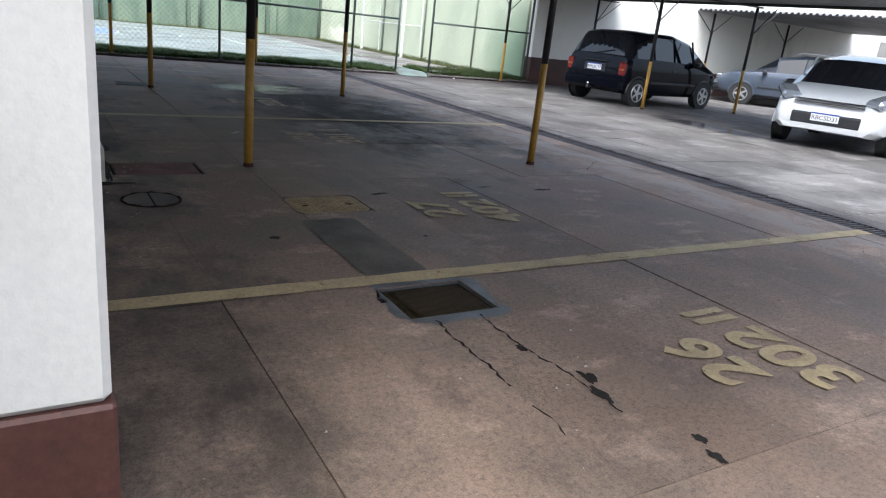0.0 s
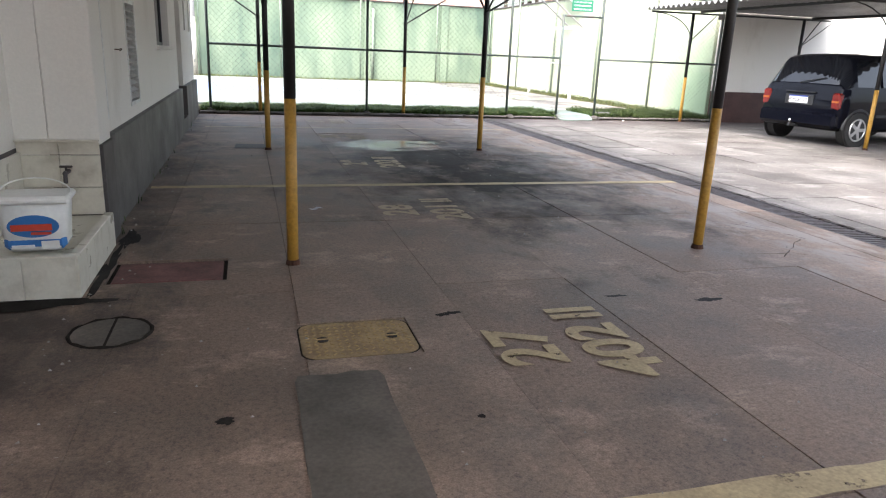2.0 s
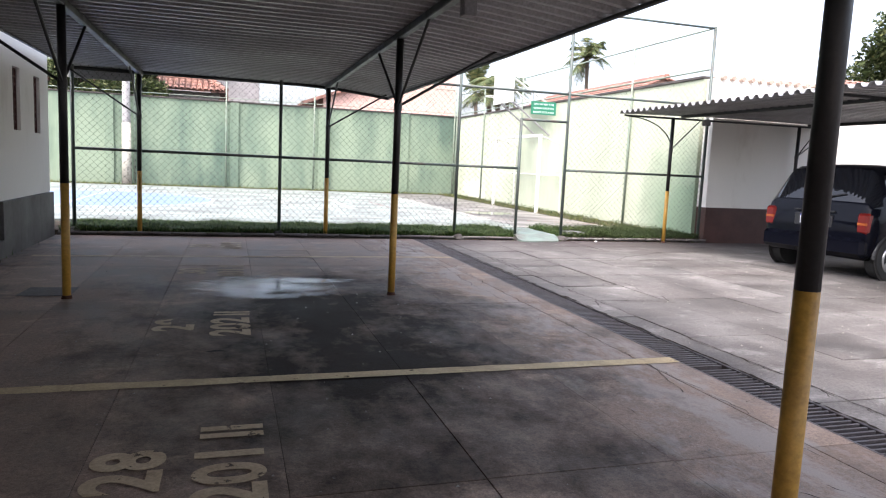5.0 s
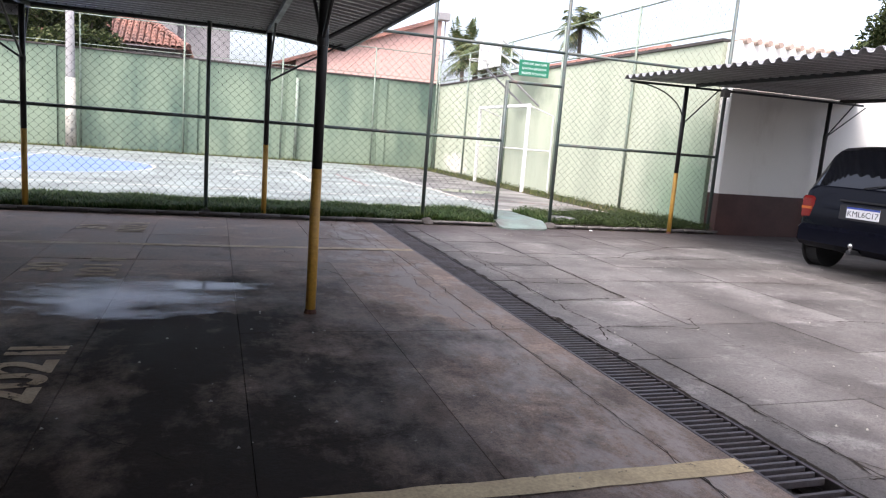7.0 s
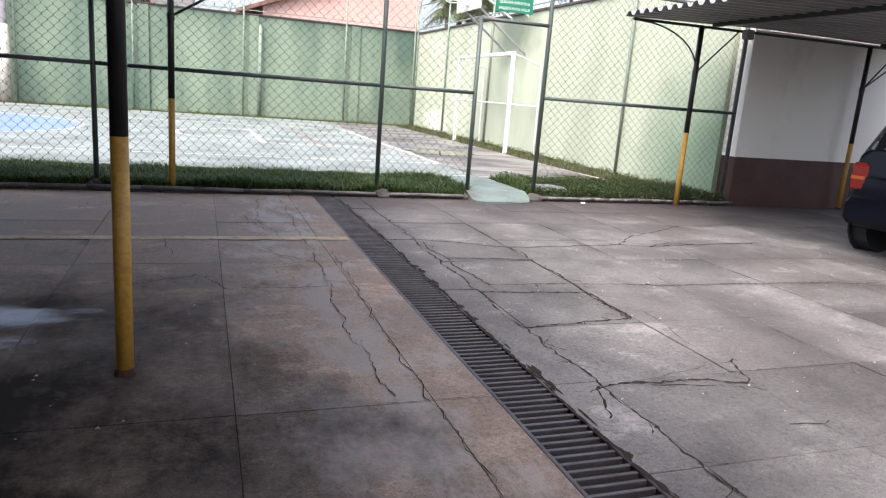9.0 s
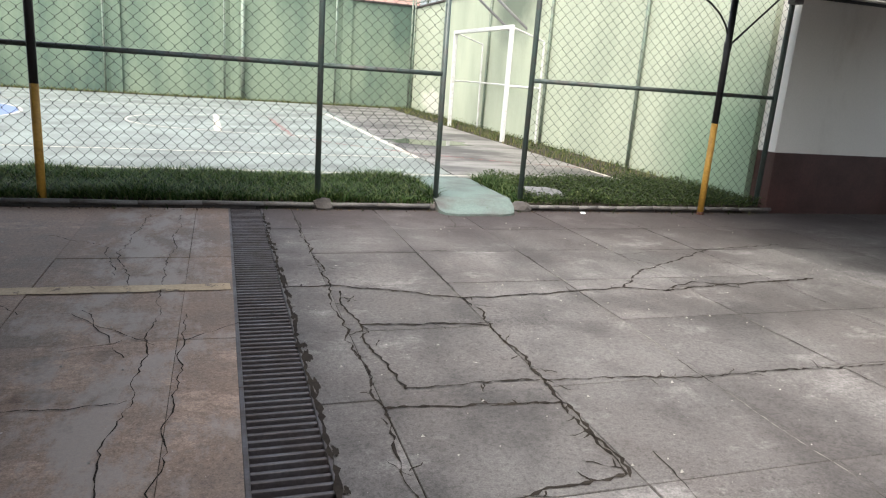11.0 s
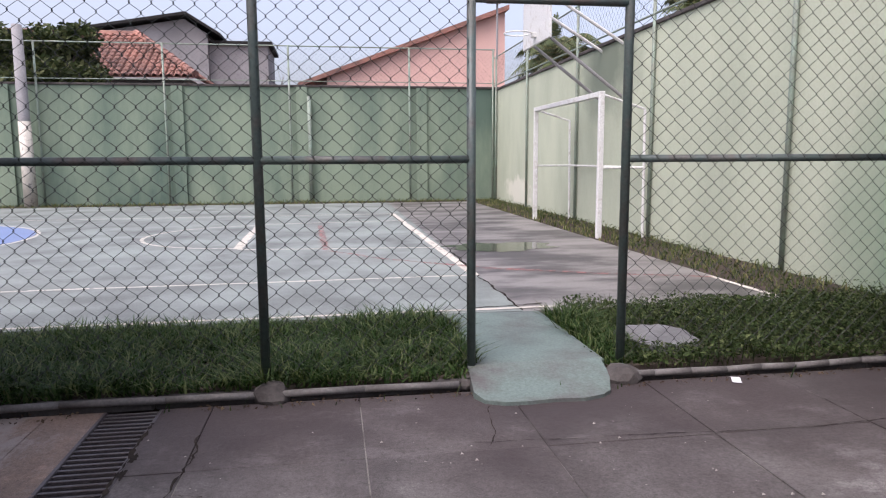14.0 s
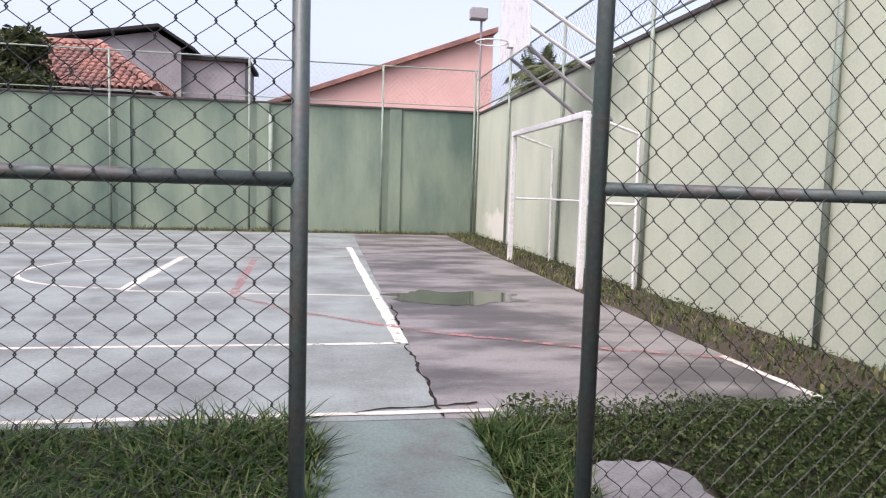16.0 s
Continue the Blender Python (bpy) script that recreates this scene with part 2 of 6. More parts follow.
def frayed_patch(m, centre, size, color, edge=(0.55, 0.95), wobble=0.9, scale=1.1):
    """A frayed patch of another colour round a place on a painted wall."""
    n, l = m.node_tree.nodes, m.node_tree.links
    b = n["Principled BSDF"]
    col = b.inputs["Base Color"].links[0].from_socket
    off = n.new("ShaderNodeVectorMath")
    off.operation = "SUBTRACT"
    l.new(n.new("ShaderNodeNewGeometry").outputs["Position"], off.inputs[0])
    off.inputs[1].default_value = centre
    sc = n.new("ShaderNodeVectorMath")
    sc.operation = "MULTIPLY"
    l.new(off.outputs[0], sc.inputs[0])
    sc.inputs[1].default_value = tuple(1 / v for v in size)
    ln = n.new("ShaderNodeVectorMath")
    ln.operation = "LENGTH"
    l.new(sc.outputs[0], ln.inputs[0])
    fray = n.new("ShaderNodeMath")
    fray.operation = "MULTIPLY_ADD"
    l.new(noise_node(n, l, scale, 9, None, "world", 0.65), fray.inputs[0])
    fray.inputs[1].default_value = wobble
    l.new(ln.outputs["Value"], fray.inputs[2])
    half = n.new("ShaderNodeMath")
    half.operation = "MULTIPLY"
    half.inputs[1].default_value = 0.6
    l.new(fray.outputs[0], half.inputs[0])
    l.new(mixed(n, l, ramp(n, l, half.outputs[0], [(edge[0], 1.0), (edge[1], 0.0)]), col, color), b.inputs["Base Color"])


# Darker green low down at the yard end of the side wall.
frayed_patch(M["pale_green_wall"], (13.42, 17.1, 0.3), (9, 1.9, 1.8), (0.19, 0.26, 0.175))
frayed_patch(M["pale_green_wall"], (13.42, 30.2, 0.4), (9, 2.6, 0.8), (0.56, 0.56, 0.47), (0.5, 0.62), 1.0, 2.4)
frayed_patch(M["pale_green_wall"], (13.42, 24.6, 2.9), (9, 1.6, 1.1), (0.17, 0.20, 0.15), (0.5, 0.85), 0.9, 1.5)


def grass_material(name, a, b_, c):
    m, n, l, b = shader(name, 0.6)
    rnd = n.new("ShaderNodeNewGeometry").outputs["Random Per Island"]
    col = ramp(n, l, rnd, [(0.0, a), (0.6, b_), (1.0, c)])
    l.new(col, b.inputs["Base Color"])
    b.inputs["Specular IOR Level"].default_value = 0.18
    thin = n.new("ShaderNodeBsdfTranslucent")
    l.new(col, thin.inputs["Color"])
    mix = n.new("ShaderNodeMixShader")
    mix.inputs[0].default_value = 0.3
    l.new(b.outputs[0], mix.inputs[1])
    l.new(thin.outputs[0], mix.inputs[2])
    l.new(mix.outputs[0], n["Material Output"].inputs["Surface"])
    return m


M["grass"] = grass_material("grass", (0.010, 0.026, 0.004), (0.034, 0.070, 0.014), (0.13, 0.15, 0.06))
M["weed"] = grass_material("weed_leaf", (0.013, 0.025, 0.006), (0.04, 0.066, 0.016), (0.10, 0.12, 0.045))
M["dry_grass"] = grass_material("dry_grass", (0.035, 0.055, 0.014), (0.09, 0.115, 0.035), (0.24, 0.22, 0.10))
M["litter"] = grass_material("leaf_litter", (0.03, 0.02, 0.013), (0.07, 0.046, 0.028), (0.16, 0.12, 0.07))
M["leaf"] = grass_material("tree_leaf", (0.025, 0.038, 0.013), (0.055, 0.075, 0.026), (0.12, 0.13, 0.055))
M["palm_leaf"] = grass_material("palm_leaf", (0.05, 0.075, 0.03), (0.095, 0.12, 0.05), (0.2, 0.18, 0.08))
M["bark"] = worn("bark", (0.12, 0.095, 0.07), (0.07, 0.055, 0.04), 0.9, 6, 40)


def wet_film(name, rx, ry):
    """A thin film of water that dries out towards an uneven edge."""
    m, n, l, b = shader(name, 0.1)
    b.inputs["Base Color"].default_value = (0.03, 0.031, 0.04, 1)
    # The blue of the reflected sky is put into the gloss tint.
    b.inputs["Specular Tint"].default_value = (0.42, 0.52, 1.0, 1)
    tc = n.new("ShaderNodeTexCoord").outputs["Object"]
    mp = n.new("ShaderNodeMapping")
    mp.inputs["Scale"].default_value = (1 / rx, 1 / ry, 0)
    l.new(tc, mp.inputs["Vector"])
    ln = n.new("ShaderNodeVectorMath")
    ln.operation = "LENGTH"
    l.new(mp.outputs["Vector"], ln.inputs[0])
    add = n.new("ShaderNodeMath")
    add.operation = "MULTIPLY_ADD"
    l.new(noise_node(n, l, 3.0, 12, (0.7, 1.5, 1.0), "world", 0.72), add.inputs[0])
    add.inputs[1].default_value = 1.6
    l.new(ln.outputs["Value"], add.inputs[2])
    sc = n.new("ShaderNodeMath")
    sc.operation = "MULTIPLY"
    sc.inputs[1].default_value = 0.58
    l.new(add.outputs[0], sc.inputs[0])
    l.new(ramp(n, l, sc.outputs[0], [(0.6, 0.66), (0.72, 0.4), (0.82, 0.0)]), b.inputs["Alpha"])
    l.new(ramp(n, l, sc.outputs[0], [(0.45, 0.08), (0.85, 0.25)]), b.inputs["Roughness"])
    return m


M["wet_film"] = wet_film("drying_water_film", 1.2, 1.05)
M["side_film"] = wet_film("drying_water_streak", 0.85, 0.36)
M["yard_film"] = wet_film("drying_yard_puddle", 0.9, 2.4)
M["court_water"] = plain("shallow_murky_water", (0.045, 0.047, 0.036), 0.06)
M["water"] = plain("still_water", (0.03, 0.022, 0.012), 0.03)
M["glass"] = plain("dark_glass", (0.008, 0.009, 0.012), 0.03, 0.0, 0.0, 0.5)
M["tyre"] = plain("tyre_rubber", (0.02, 0.02, 0.02), 0.8)
M["alloy"] = plain("alloy", (0.5, 0.5, 0.5), 0.35, 0.8)
M["black_plastic"] = plain("black_plastic", (0.018, 0.018, 0.02), 0.5)
M["chrome"] = plain("chrome", (0.7, 0.7, 0.7), 0.15, 1.0)
M["car_dark"] = plain("dark_blue_black_paint", (0.004, 0.0045, 0.008), 0.07, 0.0, 0.0, 0.12)
M["car_blue"] = plain("slate_blue_paint", (0.07, 0.085, 0.115), 0.3, 0.3, 0.3)
M["car_white"] = plain("white_car_paint", (0.52, 0.52, 0.52), 0.3, 0.0, 0.8)
M["red_lens"] = plain("red_lens", (0.15, 0.01, 0.008), 0.2, 0, 0.1)
M["orange_lens"] = plain("orange_lens", (0.35, 0.08, 0.012), 0.2, 0, 0.5)
M["clear_lens"] = plain("clear_lens", (0.27, 0.29, 0.32), 0.12, 0.5, 0.6)
M["plate"] = plain("plate_white", (0.72, 0.72, 0.72), 0.5)
M["plate_blue"] = plain("plate_blue", (0.03, 0.06, 0.3), 0.5)
M["ink"] = plain("plate_ink", (0.015, 0.015, 0.015), 0.6)
M["sign_green"] = plain("sign_green", (0.01, 0.17, 0.09), 0.45)
M["sign_ink"] = plain("sign_white", (0.75, 0.78, 0.75), 0.6)
M["terracotta"] = worn("clay_tile", (0.36, 0.17, 0.125), (0.17, 0.10, 0.085), 0.85, 1.5, 30, spread=(0.38, 0.68))
M["old_tile"] = worn("weathered_pale_tile", (0.50, 0.40, 0.33), (0.26, 0.17, 0.13), 0.85, 2.5, 40)
M["pink_wall"] = worn("pink_plaster", (0.66, 0.42, 0.36), (0.55, 0.36, 0.31), 0.85, 0.7, 40, fine_amt=0.12)
M["grey_wall"] = worn("bare_grey_render", (0.33, 0.32, 0.32), (0.2, 0.195, 0.195), 0.9, 0.6, 40)
M["tile_white"] = worn("glazed_white_tile", (0.62, 0.585, 0.49), (0.30, 0.25, 0.18), 0.35, 3.5, 50, spread=(0.5, 0.8), fine_amt=0.08)
M["iron_cover"] = worn("yellow_painted_iron", (0.52, 0.36, 0.15), (0.25, 0.17, 0.09), 0.6, 8, 60)
M["cover_base"] = worn("worn_iron", (0.38, 0.26, 0.115), (0.2, 0.135, 0.075), 0.6, 9, 60)
M["pink_cover"] = worn("red_cement", (0.20, 0.08, 0.07), (0.10, 0.055, 0.048), 0.8, 5, 60)
M["patch"] = worn("cement_patch", (0.15, 0.122, 0.098), (0.065, 0.06, 0.048), 0.8, 3, 60)


def chipped_paint(name, base, dirt, keep):
    """Ground paint that has flaked away in places."""
    m = worn(name, base, dirt, 0.75, 5, 70, spread=(0.45, 0.85))
    n, l = m.node_tree.nodes, m.node_tree.links
    flake = noise_node(n, l, 9, 10, (1.0, 1.0, 1.0), "world", 0.75)
    l.new(ramp(n, l, flake, [(keep, 1.0), (keep + 0.05, 0.0)]), n["Principled BSDF"].inputs["Alpha"])
    return m


M["line_white"] = chipped_paint("worn_white_line", (0.62, 0.58, 0.50), (0.36, 0.34, 0.29), 0.56)
M["line_red"] = chipped_paint("worn_red_line", (0.34, 0.15, 0.14), (0.26, 0.19, 0.175), 0.47)
M["paint_line"] = chipped_paint("worn_road_paint", (0.5, 0.385, 0.21), (0.3, 0.23, 0.14), 0.6)
M["paint_white"] = chipped_paint("worn_pale_paint", (0.46, 0.35, 0.22), (0.26, 0.19, 0.12), 0.57)
M["stone"] = worn("pale_grey_stone", (0.21, 0.208, 0.205), (0.12, 0.117, 0.113), 0.8, 4, 60, spread=(0.45, 0.75))
M["chip"] = worn("pale_grit", (0.42, 0.40, 0.36), (0.2, 0.18, 0.16), 0.9, 30, 90)
M["lattice"] = worn("dark_red_lattice", (0.13, 0.045, 0.035), (0.07, 0.03, 0.025), 0.8, 8, 50)
M["bucket_white"] = plain("bucket_white", (0.72, 0.72, 0.68), 0.45)
M["label_blue"] = plain("label_blue", (0.03, 0.16, 0.42), 0.5)
M["label_red"] = plain("label_red", (0.55, 0.06, 0.03), 0.5)


# ---- mesh helpers ----
def box(bm, lo, hi, bevel=0.0, rot=None):
    r = bmesh.ops.create_cube(bm, size=1)
    size = [hi[i] - lo[i] for i in range(3)]
    mid = [(hi[i] + lo[i]) / 2 for i in range(3)]
    bmesh.ops.scale(bm, vec=size, verts=r["verts"])
    if bevel:
        edges = list({e for v in r["verts"] for e in v.link_edges})
        r2 = bmesh.ops.bevel(bm, geom=edges, offset=bevel, segments=1, affect="EDGES")
        vs = list({v for f in r2["faces"] for v in f.verts} | {v for v in r["verts"] if v.is_valid})
    else:
        vs = r["verts"]
    if rot is not None:
        bmesh.ops.transform(bm, matrix=rot, verts=vs)
    bmesh.ops.translate(bm, vec=mid, verts=vs)
    return vs


def rod(bm, p, q, r, sides=10, r2=None, caps=True):
    p, q = Vector(p), Vector(q)
    d = q - p
    m = Matrix.Translation((p + q) / 2) @ d.to_track_quat("Z", "Y").to_matrix().to_4x4()
    bmesh.ops.create_cone(bm, cap_ends=caps, segments=sides, radius1=r, radius2=r if r2 is None else r2, depth=d.length, matrix=m)


def tube(bm, pts, r, sides=8):
    for p, q in zip(pts, pts[1:]):
        rod(bm, p, q, r, sides)


def obj(name, bm, material, smooth=False):
    me = bpy.data.meshes.new(name)
    bm.to_mesh(me)
    bm.free()
    me.materials.append(material)
    if smooth:
        me.shade_smooth()
    return new(name, me)


def part(name, bm, material, parent, label="", smooth=False):
    ob = obj(name, bm, material, smooth)
    ob.parent = parent
    if label:
        ob["label"] = label
    return ob


def raw(name, verts, faces, material, parent=None, smooth=False):
    me = bpy.data.meshes.new(name)
    me.from_pydata([tuple(map(float, v)) for v in verts], [], faces)
    me.materials.append(material)
    if smooth:
        me.shade_smooth()
    ob = new(name, me)
    ob.parent = parent
    return ob


def base(name, x, y, z=0.0, rz=0.0):
    ob = new(name)
    ob.empty_display_size = 0.1
    ob.matrix_world = pose(x, y, z, 0, 0, rz)
    return ob


def bmb(lo, hi, bevel=0.0):
    bm = bmesh.new()
    box(bm, lo, hi, bevel)
    return bm


def bmr(p, q, r, sides=10, r2=None):
    bm = bmesh.new()
    rod(bm, p, q, r, sides, r2)
    return bm


def structure(ob, label, category):
    return tagged(ob, label, category, kind="structure")


def blob(cx, cy, rx, ry, seed, wobble=0.25, n=40, square=0.0):
    """An uneven closed outline."""
    pts = []
    for i in range(n):
        a = 2 * math.pi * i / n
        k = 1 + wobble * noise.noise((math.cos(a) * 1.6 + seed * 7, math.sin(a) * 1.6, seed)) + wobble * 0.5 * noise.noise((math.cos(a) * 5 + seed, math.sin(a) * 5, seed))
        c, s = math.cos(a), math.sin(a)
        if square:
            p = 1 / max(abs(c), abs(s)) * square + (1 - square)
            k *= p
        pts.append((cx + rx * k * c, cy + ry * k * s))
    return pts


def flat(name, pts, z, material, parent=None, thick=0.0):
    """A flat piece with that outline, its top at z."""
    n = len(pts)
    vs = [(x, y, z) for x, y in pts]
    fs = [tuple(range(n))]
    if thick:
        vs += [(x, y, z - thick) for x, y in pts]
        fs += [(i, i + n, (i + 1) % n + n, (i + 1) % n) for i in range(n)]
    return raw(name, vs, fs, material, parent)


def ribbon(name, pts, width, z, material, parent=None, jitter=0.0, seed=1):
    """A thin worn strip along a path."""
    rnd = random.Random(seed)
    vs, fs = [], []
    for i, (x, y) in enumerate(pts):
        a, b = pts[max(0, i - 1)], pts[min(len(pts) - 1, i + 1)]
        d = Vector((b[0] - a[0], b[1] - a[1])).normalized()
        w = width * (1 + rnd.uniform(-jitter, jitter)) / 2
        vs += [(x - d.y * w, y + d.x * w, z), (x + d.y * w, y - d.x * w, z)]
        if i:
            k = 2 * i
            fs.append((k - 2, k - 1, k + 1, k))
    return raw(name, vs, fs, material, parent)


def stepped(p, q, step, wobble, seed):
    """Points from p to q with a little random drift."""
    rnd = random.Random(seed)
    p, q = Vector(p), Vector(q)
    n = max(2, int((q - p).length / step))
    side = Vector((-(q - p).y, (q - p).x)).normalized()
    out, off = [], 0.0
    for i in range(n + 1):
        off = off * 0.85 + rnd.uniform(-wobble, wobble) if 0 < i < n else 0
        v = p.lerp(q, i / n) + side * off
        out.append((v.x, v.y))
    return out


def lettering(name, text, size, m, material, parent=None, depth=0.001, spacing=1.0, bold=0.0):
    cu = bpy.data.curves.new(name, "FONT")
    cu.body, cu.size, cu.align_x, cu.align_y, cu.extrude, cu.space_character, cu.offset = text, size, "CENTER", "CENTER", depth, spacing, bold
    tmp = new(name, cu)
    me = bpy.data.meshes.new_from_object(tmp.evaluated_get(bpy.context.evaluated_depsgraph_get()))
    bpy.data.objects.remove(tmp)
    me.name = name
    me.materials.clear()
    me.materials.append(material)
    ob = new(name, me)
    ob.parent = parent
    ob.matrix_local = m
    return ob


# ---- ground ----
X_WALL, DRAIN = 2.02, (7.53, 7.79)
g = bmesh.new()
bmesh.ops.create_grid(g, x_segments=1, y_segments=1, size=400)
bmesh.ops.translate(g, vec=(0, 0, -0.16), verts=g.verts)
structure(obj("ground", g, M["soil"]), "dark bare soil under and around the paving", "ground")

pavement = structure(base("pavement", 0, 0), "stained concrete slabs of a parking yard", "pavement")
HOLES = [(3.085, 3.64, 3.555, 4.01), (3.15, 5.305, 3.68, 5.725), (2.19, 6.45, 2.82, 6.875)]


def cut(rect, holes):
    """The rectangle without the holes, as smaller rectangles."""
    out = [rect]
    for hx0, hy0, hx1, hy1 in holes:
        nxt = []
        for x0, y0, x1, y1 in out:
            if hx0 >= x1 or hx1 <= x0 or hy0 >= y1 or hy1 <= y0:
                nxt.append((x0, y0, x1, y1))
                continue
            for r in ((x0, y0, min(x1, hx0), y1), (max(x0, hx1), y0, x1, y1), (max(x0, hx0), y0, min(x1, hx1), hy0), (max(x0, hx0), hy1, min(x1, hx1), y1)):
                if r[2] - r[0] > 0.001 and r[3] - r[1] > 0.001:
                    nxt.append(r)
        out = nxt
    return out


def slab_mesh(pieces, rnd, edges):
    """A slab with a worn top edge; pieces butt where a pit is cut out."""
    vs, fs = [], []
    dz = rnd.uniform(-0.003, 0.002)
    whole = len(pieces) == 1
    for x0, y0, x1, y1 in pieces:
        k = len(vs)
        c = 0.0012 if whole else 0.0
        if whole:
            j = [rnd.uniform(0, 0.0012) for _ in range(4)]
            vs += [(x0 + j[0], y0 + j[1], dz - c), (x1 - j[2], y0 + j[1], dz - c), (x1 - j[2], y1 - j[3], dz - c), (x0 + j[0], y1 - j[3], dz - c)]
            vs += [(x0 + c + j[0], y0 + c + j[1], dz), (x1 - c - j[2], y0 + c + j[1], dz), (x1 - c - j[2], y1 - c - j[3], dz), (x0 + c + j[0], y1 - c - j[3], dz)]
            vs += [(x0, y0, -0.12), (x1, y0, -0.12), (x1, y1, -0.12), (x0, y1, -0.12)]
            fs += [(k + 4, k + 5, k + 6, k + 7)]
            for i in range(4):
                n = (i + 1) % 4
                fs += [(k + i, k + n, k + 4 + n, k + 4 + i), (k + 8 + i, k + 8 + n, k + n, k + i)]
        else:
            vs += [(x0, y0, dz), (x1, y0, dz), (x1, y1, dz), (x0, y1, dz), (x0, y0, -0.12), (x1, y0, -0.12), (x1, y1, -0.12), (x0, y1, -0.12)]
            fs += [(k, k + 1, k + 2, k + 3)]
            for i in range(4):
                n = (i + 1) % 4
                fs += [(k + 4 + i, k + 4 + n, k + n, k + i)]
    return vs, fs


def pave():
    rnd = random.Random(5)
    gap = 0.001
    bay_x = [0.6, 1.62, 2.375, 3.17, 3.97, 4.76, 5.56, 6.46, 7.25, DRAIN[0]]
    bay_y = [-6, -2.4, 0.6, 2.35, 4.05, 6.2, 7.75, 9.2, 11.24, 13.55, 15.0, 16.6]
    for x0, x1 in zip(bay_x, bay_x[1:]):
        for y0, y1 in zip(bay_y, bay_y[1:]):
            ps = cut((x0 + gap, y0 + gap, x1 - gap, y1 - gap), HOLES)
            vs, fs = slab_mesh(ps, rnd, True)
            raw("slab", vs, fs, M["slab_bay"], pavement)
    yard_x = [DRAIN[1], 8.06] + [8.825 + 0.8225 * i for i in range(15)]
    yard_y = [16.6] + [15.817 - 0.753 * i for i in range(20)]
    rest_v, rest_f = [], []
    for x0, x1 in zip(yard_x, yard_x[1:]):
        for y1, y0 in zip(yard_y, yard_y[1:]):
            wide = gap * 2.2
            vs, fs = slab_mesh([(x0 + wide, y0 + wide, x1 - wide, y1 - wide)], rnd, True)
            if x0 < 13.5 and y0 > 5.5:
                raw("slab", vs, fs, M["slab_open"], pavement)
            else:
                k = len(rest_v)
                rest_v += vs
                rest_f += [tuple(i + k for i in f) for f in fs]
    tagged(raw("far_slabs", rest_v, rest_f, M["slab_open"], pavement), kind="stuff")
    for i, (x0, y0, x1, y1) in enumerate(cut((0.6, -6, DRAIN[0] - 0.003, 16.6), HOLES) + [(DRAIN[1] + 0.003, 1.51, 20.34, 16.6)]):
        flat("joint_bed", [(x0, y0), (x1, y0), (x1, y1), (x0, y1)], -0.0055, M["joint_pale"] if x0 > DRAIN[0] else M["joint_bay"], pavement)
    raw("outer_yard", [(20.34, -6, -0.002), (34, -6, -0.002), (34, 16.9, -0.002), (20.34, 16.9, -0.002), (7.8, -6, -0.002), (20.34, 1.51, -0.002), (7.8, 1.51, -0.002)], [(0, 1, 2, 3), (4, 0, 5, 6)], M["slab_open"], pavement)


